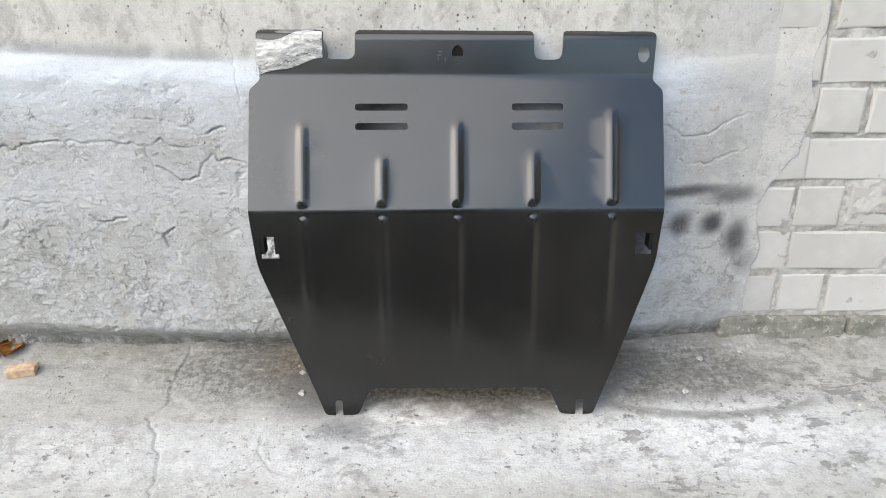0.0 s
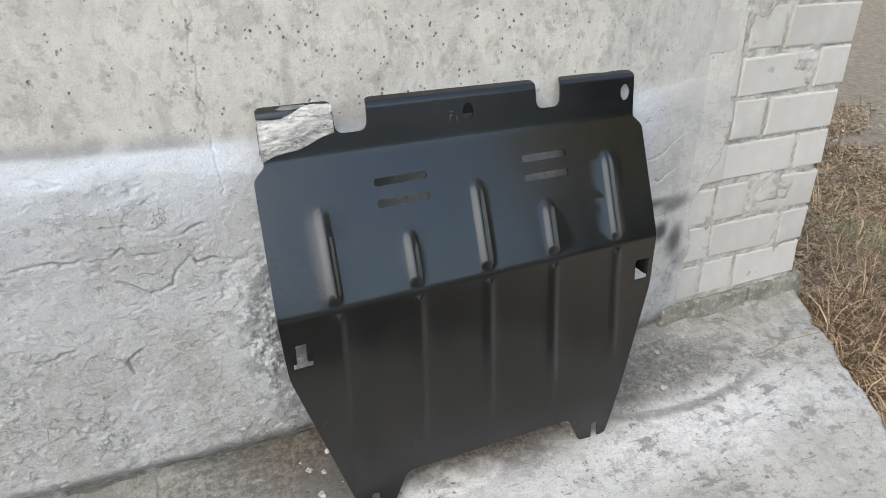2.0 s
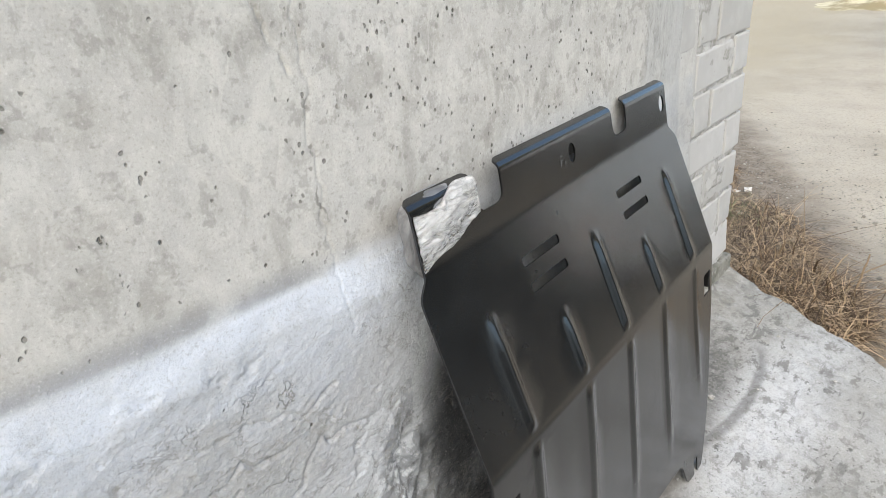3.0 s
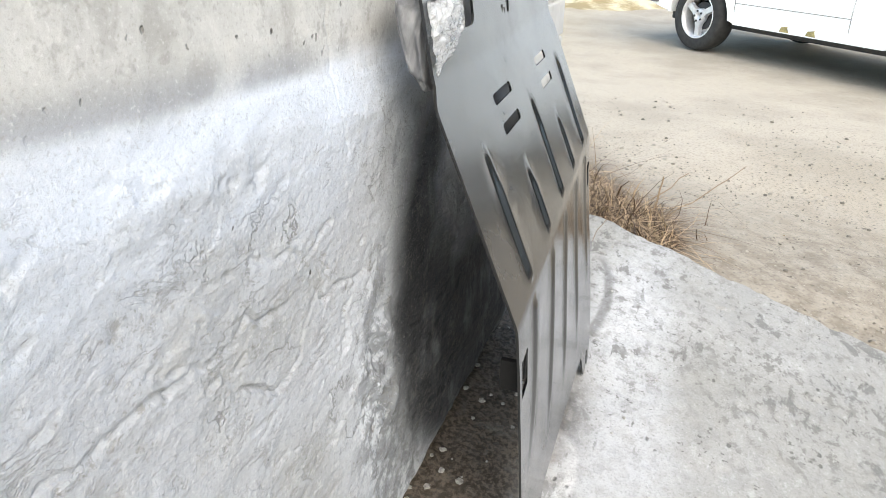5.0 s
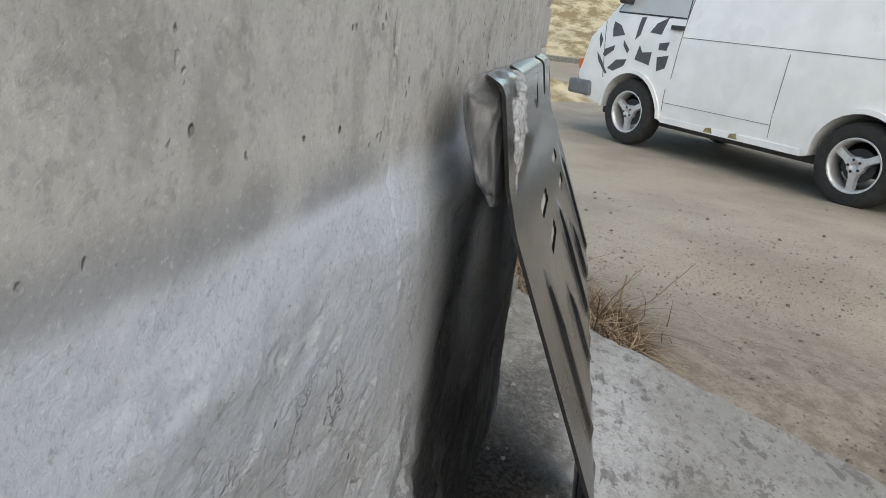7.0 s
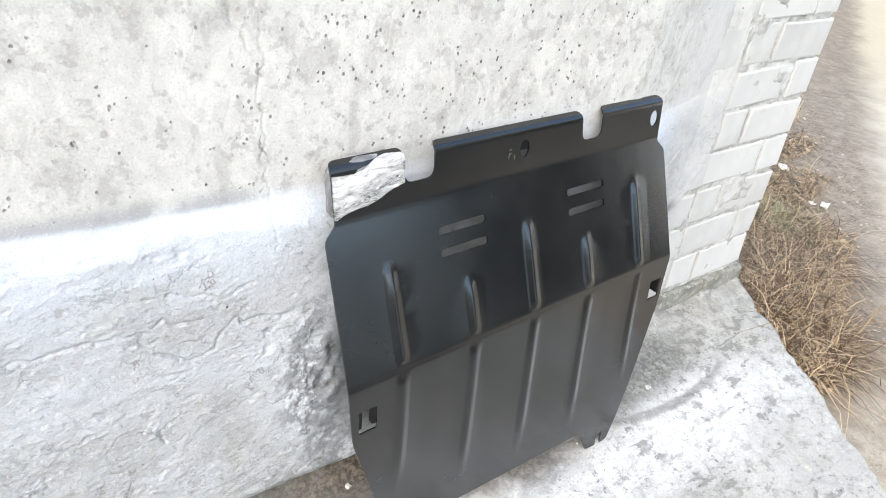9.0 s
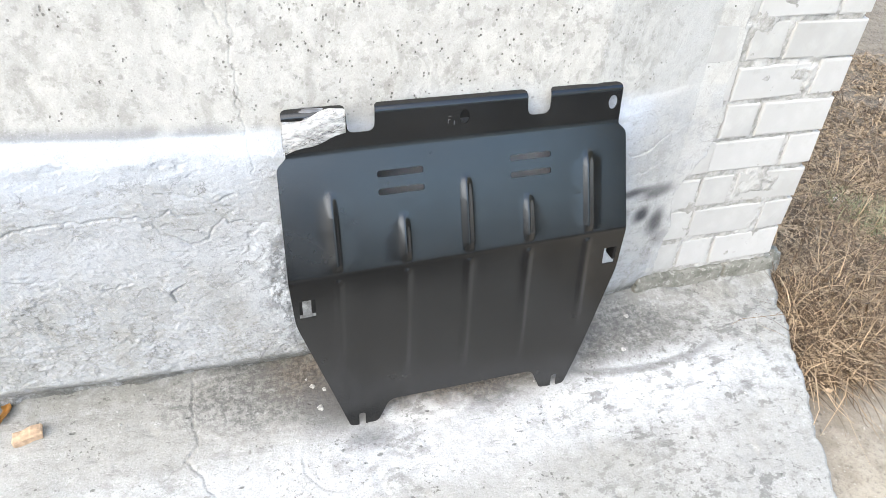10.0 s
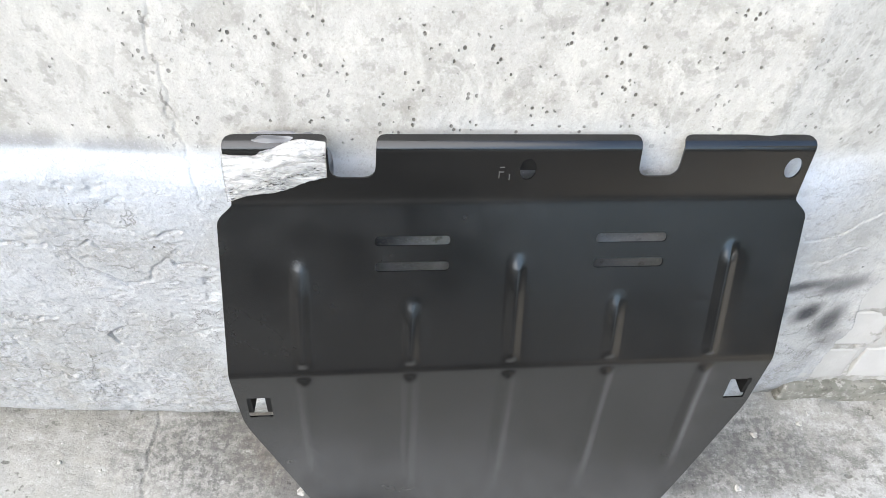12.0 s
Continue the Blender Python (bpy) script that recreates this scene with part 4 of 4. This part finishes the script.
# ---- dry grass beside the slab ----
def blades(bm, count, seed, region, length, lying, thick=1.0):
    rng = random.Random(seed)
    made = 0
    while made < count:
        x, y, keep = region(rng)
        if rng.random() > keep:
            continue
        made += 1
        z = float(make_ground_height(np.float64(x), np.float64(y)))
        n, ln, w = 4, length * rng.uniform(0.5, 1.5), thick * rng.uniform(0.0008, 0.0024)
        way, bend = rng.uniform(0, 6.283), rng.uniform(0.4, 2.2)
        lift = rng.uniform(0.0, 0.45) if rng.random() < lying else rng.uniform(0.7, 1.5)
        p, a = Vector((x, y, z + rng.uniform(0, 0.035))), lift
        side = Vector((-math.sin(way), math.cos(way), 0)) * w
        prev = None
        for k in range(n + 1):
            f = 1 - 0.8 * k / n
            here = (bm.verts.new(p - side * f), bm.verts.new(p + side * f))
            if prev:
                bm.faces.new((prev[0], prev[1], here[1], here[0]))
            prev = here
            p = p + Vector((math.cos(way) * math.cos(a), math.sin(way) * math.cos(a), math.sin(a))) * ln / n
            p.z = max(p.z, z + 0.004)
            a -= bend / n
            way += rng.uniform(-0.3, 0.3)


def grass_region(rng):
    """A verge that widens away from the street, thick in clumps and thin along its rim."""
    y = -0.30 + 2.3 * rng.random() ** 1.4
    x0 = float(slab_edge(np.float64(y))) + 0.012
    wide = 0.30 + 2.1 * max(0.0, min(y, 0.4) + 0.26) + 1.3 * max(0.0, y - 0.4)
    x = x0 + wide * 1.2 * rng.random() ** 1.15
    rim = wide * (0.8 + 0.35 * noise.noise(Vector((y * 4, 3, 0))))
    clump = ramp_up(noise.noise(Vector((x * 4.5, y * 4.5, 0))), -0.35, 0.25)
    keep = (1 - ramp_up(x - x0, 0.65 * rim, rim)) * (0.25 + 0.75 * clump) * ramp_up(y, -0.30, -0.20)
    return x, y, keep


def tuft_region(rng):
    x, y = rng.gauss(1.13, 0.09), rng.gauss(-0.05, 0.09)
    return x, y, float(x > float(slab_edge(np.float64(y))) + 0.01)


def litter(bm, count, seed):
    """Small curled flakes of dead leaf on the soil."""
    rng = random.Random(seed)
    made = 0
    while made < count:
        x, y, keep = grass_region(rng)
        if rng.random() > 1.3 * keep:
            continue
        made += 1
        z = float(make_ground_height(np.float64(x), np.float64(y))) + rng.uniform(0.003, 0.02)
        r, a = rng.uniform(0.004, 0.016), rng.uniform(0, 6.283)
        m = pose(x, y, z, rng.uniform(-35, 35), rng.uniform(-35, 35), math.degrees(a))
        v = [bm.verts.new(m @ Vector(p)) for p in ((-r, 0, 0), (-0.3 * r, -0.55 * r, 0.3 * r), (0.9 * r, -0.2 * r, 0.1 * r), (1.1 * r, 0.1 * r, 0.35 * r), (0, 0.5 * r, 0.35 * r))]
        bm.faces.new(v[:3]), bm.faces.new((v[0], v[2], v[3])), bm.faces.new((v[0], v[3], v[4]))


def gravel(count, seed):
    """Loose grit and pebbles beyond the slab, as one mesh."""
    rng = random.Random(seed)
    verts, faces = [], []
    ring = [(math.cos(k * 1.257), math.sin(k * 1.257)) for k in range(5)]
    made = 0
    while made < count:
        x, y = 0.7 + abs(rng.gauss(0, 1.3)), rng.uniform(-2.0, 1.6)
        if x < float(slab_edge(np.float64(y))) + 0.02:
            continue
        made += 1
        z = float(make_ground_height(np.float64(x), np.float64(y)))
        r = rng.uniform(0.0015, 0.005) if rng.random() < 0.95 else rng.uniform(0.005, 0.011)
        i = len(verts)
        verts += [(x + r * c * rng.uniform(0.7, 1.3), y + r * s * rng.uniform(0.7, 1.3), z + r * 0.1) for c, s in ring]
        verts += [(x + 0.6 * r * c, y + 0.6 * r * s, z + r * rng.uniform(0.6, 1.0)) for c, s in ring]
        faces += [(i + k, i + (k + 1) % 5, i + 5 + (k + 1) % 5, i + 5 + k) for k in range(5)] + [tuple(i + 5 + k for k in range(5))]
    me = bpy.data.meshes.new("gravel")
    me.from_pydata(verts, [], faces)
    n = Nodes("grit", 0.95, 0, 0.2)
    me.materials.append(n.done(n.mix(n.island(), (0.13, 0.117, 0.098), (0.36, 0.33, 0.28))))
    return tagged(new("gravel", me), "loose grey-brown grit and pebbles on the ground", "gravel", kind="stuff")


def straw_material():
    n = Nodes("dry_straw", 0.75, 0, 0.3)
    c = n.mix(n.ramp(n.island(), 0.25, 1.0), (0.040, 0.027, 0.018), (0.47, 0.355, 0.23))
    return n.done(n.mix(n.math("MULTIPLY", n.noise(8, 3), 0.4), c, (0.25, 0.155, 0.082)))


MAT_STRAW = straw_material()
bm = bmesh.new()
blades(bm, 16000, 3, grass_region, 0.075, 0.92)
blades(bm, 5500, 5, grass_region, 0.16, 0.94)
blades(bm, 1300, 7, grass_region, 0.30, 0.97)
blades(bm, 2600, 9, tuft_region, 0.085, 0.88)
blades(bm, 160, 11, tuft_region, 0.15, 0.95, 2.2)
tagged(part("dry_grass", bm, MAT_STRAW), "tangled dry straw-coloured grass beside the slab", "grass", kind="stuff")
n = Nodes("leaf_litter", 0.85, 0, 0.2)
LITTER = n.done(n.mix(n.island(), (0.085, 0.058, 0.038), (0.44, 0.34, 0.23)))
bm = bmesh.new()
litter(bm, 28000, 17)
tagged(part("leaf_litter", bm, LITTER), "brown flakes of dead leaves among the grass", "leaves", kind="stuff")
gravel(7000, 23)


def weed_region(rng):
    return rng.gauss(1.77, 0.08), rng.gauss(0.39, 0.08), 1.0


n = Nodes("faded_weed", 0.8, 0, 0.25)
WEED = n.done(n.mix(n.island(), (0.10, 0.105, 0.05), (0.30, 0.30, 0.18)))
bm = bmesh.new()
blades(bm, 420, 31, weed_region, 0.08, 0.5)
tagged(part("weed", bm, WEED), "small faded green weed among the dry grass", "weed")


def make_rubble(at, size, turn, seed):
    """A flat broken chip of pale mortar lying on the soil."""
    bm = bmesh.new()
    box(bm, (-size, -0.6 * size, 0), (size, 0.6 * size, 0.5 * size), 0.12 * size)
    bmesh.ops.subdivide_edges(bm, edges=bm.edges[:], cuts=2, use_grid_fill=True)
    for v in bm.verts:
        v.co += 0.45 * size * noise.noise_vector(v.co / size * 0.9 + Vector((seed * 4.7, 0, 0)))
    ob = part("rubble", bm, RUBBLE)
    ob.matrix_world = pose(at[0], at[1], float(make_ground_height(np.float64(at[0]), np.float64(at[1]))) + 0.01, 9, 6, turn)
    tagged(ob, "pale broken chip of mortar lying in the dry grass", "rubble", "mortar chips")


RUBBLE = plain("pale_mortar_chip", (0.62, 0.58, 0.53), 0.9, 0, 0.3, 45)
for k, (at, size, turn) in enumerate((((2.16, 0.38), 0.024, 20), ((2.13, 0.42), 0.015, 80), ((1.86, 0.315), 0.017, -30), ((2.35, 0.69), 0.028, 50), ((1.78, 0.55), 0.020, 110))):
    make_rubble(at, size, turn, k)


def twig(at, to, radius, name="twig"):
    cu = bpy.data.curves.new(name, "CURVE")
    cu.dimensions, cu.bevel_depth, cu.bevel_resolution = "3D", radius, 2
    sp = cu.splines.new("POLY")
    a, b = Vector(at), Vector(to)
    sp.points.add(8)
    for k in range(9):
        p = a.lerp(b, k / 8) + 0.02 * (b - a).length * noise.noise_vector(Vector((k * 0.9, at[0] * 9, 2)))
        sp.points[k].co, sp.points[k].radius = (*p, 1), 1 - 0.06 * k
    cu.materials.append(MAT_STRAW)
    ob = new(name, cu)
    return tagged(ob, "dry bent plant stalk among the grass", "twig", "dry stalks")


twig((1.20, -0.205, -0.115), (1.25, -0.225, 0.03), 0.0042)
twig((1.66, -0.16, -0.178), (1.44, -0.40, -0.168), 0.0055)
twig((1.46, -0.37, -0.166), (1.45, -0.62, -0.182), 0.0035)
twig((1.24, -0.20, -0.13), (1.52, -0.30, -0.165), 0.004)
twig((1.10, -0.10, -0.09), (1.80, -0.30, -0.13), 0.003)
twig((1.15, -0.22, -0.09), (2.1, -0.52, -0.16), 0.0025)


# ---- van ----
WHITE = plain("white_van_paint", (0.90, 0.90, 0.893), 0.32, 0, 0.05, 4)
RUBBER = plain("tyre_rubber", (0.025, 0.024, 0.023), 0.8, 0, 0.3, 20)
ALLOY = plain("cast_alloy", (0.62, 0.62, 0.63), 0.38, 0.5, 0.1, 30)
DARK = plain("dark_trim", (0.03, 0.03, 0.032), 0.6, 0, 0.3, 12)
GROOVE = plain("grey_seam", (0.20, 0.198, 0.19), 0.8, 0, 0.3, 12)
CAMO = plain("dark_grey_vinyl", (0.085, 0.088, 0.095), 0.5, 0, 0.15, 8)
GREYBUMP = plain("grey_bumper", (0.16, 0.165, 0.18), 0.6, 0, 0.15, 9)
AMBER = plain("amber_lens", (0.75, 0.16, 0.03), 0.25, 0, 0.1, 9)
RUST = plain("rusty_sill", (0.33, 0.27, 0.12), 0.85, 0, 0.4, 25)
# the sky's reflection is put into the glass as a pale base colour
glass = Nodes("van_glass", 0.05, 0, 0.6)
GLASS = glass.done(glass.mix(glass.noise(3), (0.45, 0.47, 0.48), (0.6, 0.62, 0.63)))
HUB_Z, BASE = 0.325, 2.40


def body_side(z):
    return 0.84 - 0.10 * ramp_up(z, 1.0, 1.95) - 0.03 * ramp_up(-z, -0.6, -0.3)


def arch(cx, r, n=14):
    return [(cx + r * math.cos(a), HUB_Z + r * math.sin(a)) for a in (math.pi * k / n for k in range(n + 1))]


def make_wheel(parent, x, y, out):
    hub = part("tyre", lathe([(0.20, -0.09), (0.235, -0.098), (0.29, -0.1), (0.315, -0.085), (0.325, -0.05), (0.325, 0.05), (0.315, 0.085), (0.29, 0.1), (0.235, 0.098), (0.20, 0.09)], 40), RUBBER, None, "", True)
    wheel = new("wheel")
    wheel.parent, wheel.location = parent, (x, y, HUB_Z)
    wheel.rotation_euler = (0, 0, 0 if out > 0 else math.pi)
    hub.parent = wheel
    part("rim", lathe([(0.205, -0.09), (0.215, 0.085), (0.208, 0.098), (0.196, 0.092), (0.185, 0.05), (0.18, -0.05)], 40), ALLOY, wheel, "", True)
    part("brake_disc", lathe([(0.0, 0.0), (0.13, 0.0), (0.13, 0.012), (0.0, 0.012)], 30), DARK, wheel)
    part("hub_cap", lathe([(0.07, 0.02), (0.068, 0.07), (0.05, 0.078), (0.028, 0.08), (0.026, 0.07), (0.0, 0.07)], 30), ALLOY, wheel, "", True)
    for k in range(3):
        bm = bmesh.new()
        w = [(0.05, -0.045), (0.10, -0.030), (0.19, -0.034), (0.19, 0.034), (0.10, 0.030), (0.05, 0.045)]
        lo = [bm.verts.new((r, 0.03, t)) for r, t in w]
        hi = [bm.verts.new((r, 0.075 - 0.012 * (r > 0.15), t * 0.8)) for r, t in w]
        bm.faces.new(hi), bm.faces.new(lo[::-1])
        for i in range(6):
            bm.faces.new((lo[i], lo[(i + 1) % 6], hi[(i + 1) % 6], hi[i]))
        bmesh.ops.recalc_face_normals(bm, faces=bm.faces[:])
        bmesh.ops.rotate(bm, verts=bm.verts[:], cent=(0, 0, 0), matrix=Matrix.Rotation(radians(90 + 120 * k), 3, "Y"))
        part("spoke", bm, ALLOY, wheel)
    for k in range(5):
        bm = bmesh.new()
        bmesh.ops.create_cone(bm, cap_ends=True, segments=10, radius1=0.011, radius2=0.009, depth=0.012)
        a = 2 * math.pi * k / 5
        bmesh.ops.transform(bm, matrix=Matrix.Translation((0.047 * math.cos(a), 0.079, 0.047 * math.sin(a))) @ Matrix.Rotation(radians(90), 4, "X"), verts=bm.verts[:])
        part("wheel_bolt", bm, DARK, wheel)


def lathe(points, n):
    """A ring of the profile (radius, along) turned about the y axis."""
    bm = bmesh.new()
    rings = [[bm.verts.new((r * math.cos(2 * math.pi * k / n), h, r * math.sin(2 * math.pi * k / n))) for k in range(n)] for r, h in points]
    for a, b in zip(rings, rings[1:]):
        for k in range(n):
            bm.faces.new((a[k], a[(k + 1) % n], b[(k + 1) % n], b[k]))
    if points[0][0] > 0 and points[-1][0] > 0:
        for k in range(n):
            bm.faces.new((rings[-1][k], rings[-1][(k + 1) % n], rings[0][(k + 1) % n], rings[0][k]))
    bmesh.ops.remove_doubles(bm, verts=bm.verts[:], dist=1e-5)
    bmesh.ops.recalc_face_normals(bm, faces=bm.faces[:])
    return bm


def side_panel(points, thick, off=0.0):
    """A panel that lies on the van's left flank, given by (forward, up) corners."""
    bm = bmesh.new()
    a = [bm.verts.new((x, body_side(z) + off - 0.01, z)) for x, z in points]
    b = [bm.verts.new((x, body_side(z) + off + thick, z)) for x, z in points]
    n = len(points)
    bm.faces.new(a), bm.faces.new(b[::-1])
    for k in range(n):
        bm.faces.new((a[k], b[k], b[(k + 1) % n], a[(k + 1) % n]))
    bmesh.ops.recalc_face_normals(bm, faces=bm.faces[:])
    return bm


def strip(a, b, width, n=8):
    """The outline of a thin strip from a to b, with enough corners to follow the flank's curve."""
    a, b = Vector(a), Vector(b)
    s = Vector((-(b - a).y, (b - a).x)).normalized() * width / 2
    return [tuple(a.lerp(b, k / n) - s) for k in range(n + 1)] + [tuple(a.lerp(b, k / n) + s) for k in range(n, -1, -1)]


def make_van():
    van = thing("van", "white panel van with dark grey camouflage patches on the door", "van", (5.66, -2.49, -0.412), 44.5)
    skin = [(-0.80, 0.40), (-0.84, 0.62), (-0.82, 1.10), (-0.70, 1.84), (-0.58, 1.94), (0.5, 1.97), (2.1, 1.95), (2.36, 1.88), (2.94, 1.20), (3.12, 1.02), (3.24, 0.62), (3.20, 0.42)]
    low = [(2.98, 0.36)] + arch(BASE, 0.385) + [(1.95, 0.30), (0.45, 0.30)] + arch(0, 0.385) + [(-0.55, 0.36)]
    pts = skin + low
    bm = bmesh.new()
    side = [[bm.verts.new((x, sgn * body_side(z), z)) for x, z in pts] for sgn in (1, -1)]
    bm.faces.new(side[0]), bm.faces.new(side[1][::-1])
    n = len(pts)
    for k in range(n):
        bm.faces.new((side[0][k], side[1][k], side[1][(k + 1) % n], side[0][(k + 1) % n]))
    for k in range(13):
        bmesh.ops.bisect_plane(bm, geom=bm.verts[:] + bm.edges[:] + bm.faces[:], dist=1e-6, plane_co=(0, 0, 0.46 + 0.115 * k), plane_no=(0, 0, 1))
    for v in bm.verts:
        v.co.y = math.copysign(body_side(v.co.z), v.co.y)

    def across(f):
        return len({v.co.y > 0 for v in f.verts}) == 2

    rim = [e for e in bm.edges if len(e.link_faces) == 2 and across(e.link_faces[0]) != across(e.link_faces[1]) and min(v.co.z for v in e.verts) > 0.41 and not (0.3 < e.verts[0].co.z < 0.75 and -0.45 < e.verts[0].co.x < 2.9)]
    bmesh.ops.bevel(bm, geom=rim, offset=0.06, segments=4, affect="EDGES", profile=0.5)
    bmesh.ops.triangulate(bm, faces=[f for f in bm.faces if len(f.verts) > 4])
    bmesh.ops.recalc_face_normals(bm, faces=bm.faces[:])
    body = part("body", bm, WHITE, van, "plain white painted body", True)
    body.data.set_sharp_from_angle(angle=radians(30))
    for x in (0, BASE):
        for y, out in ((0.74, 1), (-0.74, -1)):
            make_wheel(van, x, y, out)
        lip = [(x + 0.385 * math.cos(a), HUB_Z + 0.385 * math.sin(a)) for a in (math.pi * k / 14 for k in range(15))]
        outer = [(x + 0.425 * math.cos(a), HUB_Z + 0.425 * math.sin(a)) for a in (math.pi * k / 14 for k in range(14, -1, -1))]
        part("wheel_arch", side_panel(lip + outer, 0.018), WHITE, van)
    # front door, its window and the seams
    part("door_window", side_panel([(1.86, 1.275), (2.76, 1.29), (2.36, 1.78), (1.88, 1.80)], 0.004), GLASS, van, "side window painted pale for the sky's reflection")
    # seams and creases drawn as thin grey strips in place of grooves
    for a, b, w in (((1.96, 0.36), (1.94, 0.62), 0.007), ((1.90, 0.72), (1.80, 1.84), 0.007), ((2.86, 0.9), (2.90, 1.18), 0.007), ((2.82, 0.62), (2.86, 0.9), 0.007), ((0.77, 0.36), (0.73, 1.06), 0.006), ((-0.78, 1.10), (1.85, 1.10), 0.006), ((0.77, 0.49), (1.95, 0.49), 0.005),
                    ((1.86, 1.275), (1.88, 1.80), 0.02), ((1.86, 1.27), (2.76, 1.285), 0.02), ((2.76, 1.29), (2.36, 1.78), 0.02), ((2.52, 1.29), (2.46, 1.66), 0.018)):
        part("seam", side_panel(strip(a, b, w), 0.003), DARK if w > 0.01 else GROOVE, van)
    part("door_handle", side_panel([(1.86, 1.16), (2.00, 1.16), (2.00, 1.20), (1.86, 1.20)], 0.03), DARK, van, "black door handle")
    bm = bmesh.new()
    box(bm, (2.58, 0.80, 1.36), (2.66, 0.94, 1.54), 0.02)
    part("mirror", bm, DARK, van, "black wing mirror")
    for quad in ([(2.78, 1.22), (2.68, 1.19), (2.60, 1.10), (2.765, 1.07), (2.785, 1.15)], [(2.42, 1.28), (2.36, 1.29), (2.39, 1.12), (2.45, 1.065), (2.435, 1.20)], [(2.27, 1.15), (2.20, 1.24), (2.07, 1.30), (2.09, 1.24), (2.12, 1.14)],
                 [(2.60, 1.05), (2.505, 0.965), (2.525, 0.925), (2.595, 1.00)], [(2.85, 0.94), (2.715, 0.99), (2.725, 0.94), (2.84, 0.865), (2.87, 0.885)], [(2.37, 1.02), (2.325, 0.955), (2.20, 0.97), (2.21, 0.845), (2.41, 0.88)],
                 [(2.665, 0.85), (2.52, 0.87), (2.55, 0.80), (2.69, 0.735), (2.775, 0.755)], [(2.955, 1.10), (2.905, 1.03), (2.925, 0.94), (2.96, 1.03)], [(2.96, 0.90), (2.91, 0.86), (2.77, 0.70), (2.80, 0.695), (2.93, 0.82)], [(2.12, 1.06), (2.00, 1.08), (2.02, 1.00), (2.12, 1.00)], [(2.12, 0.93), (1.98, 0.96), (2.00, 0.84), (2.10, 0.80)]):
        part("camouflage_patch", side_panel([(x, z - 0.035) for x, z in quad], 0.004), CAMO, van, "dark grey angular vinyl patch")
    part("sill", side_panel([(0.46, 0.30), (1.95, 0.30), (1.95, 0.355), (0.46, 0.355)], 0.012), WHITE, van)
    for x in (1.05, 1.32):
        part("rust_spot", side_panel([(x, 0.31), (x + 0.10, 0.31), (x + 0.08, 0.35), (x + 0.02, 0.36)], 0.014), RUST, van, "rusty peeling patch")
    bm = bmesh.new()
    box(bm, (2.98, -0.86, 0.40), (3.32, 0.87, 0.56), 0.03)
    part("front_bumper", bm, GREYBUMP, van, "grey front bumper")
    bm = bmesh.new()
    box(bm, (-0.92, -0.86, 0.42), (-0.66, 0.87, 0.56), 0.03)
    part("rear_bumper", bm, GREYBUMP, van, "grey rear bumper")
    bm = bmesh.new()
    box(bm, (3.12, 0.64, 0.67), (3.235, 0.83, 0.78), 0.015)
    part("indicator", bm, AMBER, van, "amber indicator lens")
    bm = bmesh.new()
    box(bm, (-0.85, 0.66, 0.75), (-0.74, 0.82, 1.05), 0.015)
    part("tail_light", bm, AMBER, van, "amber tail light")
    bm = bmesh.new()
    box(bm, (-0.7, -0.7, 0.24), (2.9, 0.7, 0.42), 0.03)
    part("underbody", bm, DARK, van, "dark underbody")
    return van


make_van()


# ---- heap of earth by the van ----
hx, hy = np.meshgrid(np.linspace(-1.6, 1.6, 60), np.linspace(-1.0, 1.0, 40))
hz = 0.22 * np.exp(-(hx / 0.9) ** 2 - (hy / 0.5) ** 2) * (1 + 0.5 * rough_noise(hx, hy, 0.3, 3, 161)) - 0.02
heap = grid_object("earth_mound", hx, hy, hz, bank_mat)
heap.matrix_world = pose(11.0, 1.0, -0.42, 0, 0, -50)
tagged(heap, "low mound of pale sandy earth", "earth")


# ---- boards lying beyond the corner ----
def make_boards():
    wood = plain("weathered_board", (0.16, 0.14, 0.12), 0.85, 0, 0.35, 14)
    stack = thing("board_stack", "flat stack of dark weathered boards on the ground", "boards", (13.2, 1.95, -0.42), 47)
    for k in range(6):
        bm = bmesh.new()
        box(bm, (-1.3 + 0.05 * (k % 3), -0.6 + 0.2 * k, 0.0), (1.25 + 0.04 * (k % 2), -0.46 + 0.2 * k, 0.07 + 0.02 * (k % 2)), 0.006)
        part("board", bm, wood, stack)


make_boards()


# ---- bricks of the pier ----
def brick_mesh(length, height, seed):
    bm = bmesh.new()
    box(bm, (-length / 2, -0.055, -height / 2), (length / 2, 0.06, height / 2))
    bmesh.ops.bevel(bm, geom=[e for e in bm.edges if all(v.co.y < 0 for v in e.verts)], offset=0.0045, segments=2, affect="EDGES", profile=0.5)
    for v in bm.verts:
        v.co += 0.0045 * noise.noise_vector(v.co * 30 + Vector((seed * 5.3, 0, 0)))
    me = bpy.data.meshes.new("brick")
    bm.to_mesh(me)
    bm.free()
    me.materials.append(MAT_BRICK)
    return me


COURSE = 0.0965
STRETCH = [brick_mesh(0.203, 0.085, k) for k in range(4)]
HEADER = [brick_mesh(0.092, 0.085, k + 4) for k in range(3)]
rng = random.Random(8)
for k in range(24):
    z = 0.064 + COURSE * (k + 0.5)
    if k % 2 == 0:
        row = [(0.899, STRETCH), (0.742, HEADER), (0.642, HEADER)]
    else:
        row = [(0.956, HEADER), (0.797, STRETCH), (0.646, HEADER)]
    for x, kinds in row:
        ob = new("brick", rng.choice(kinds))
        ob.parent = pier
        ob.matrix_world = pose(x + rng.uniform(-0.005, 0.005), 0.1310 + rng.uniform(-0.002, 0.002), z + rng.uniform(-0.002, 0.002), rng.uniform(-1.2, 1.2), rng.uniform(-1.3, 1.3), rng.uniform(-1.2, 1.2))
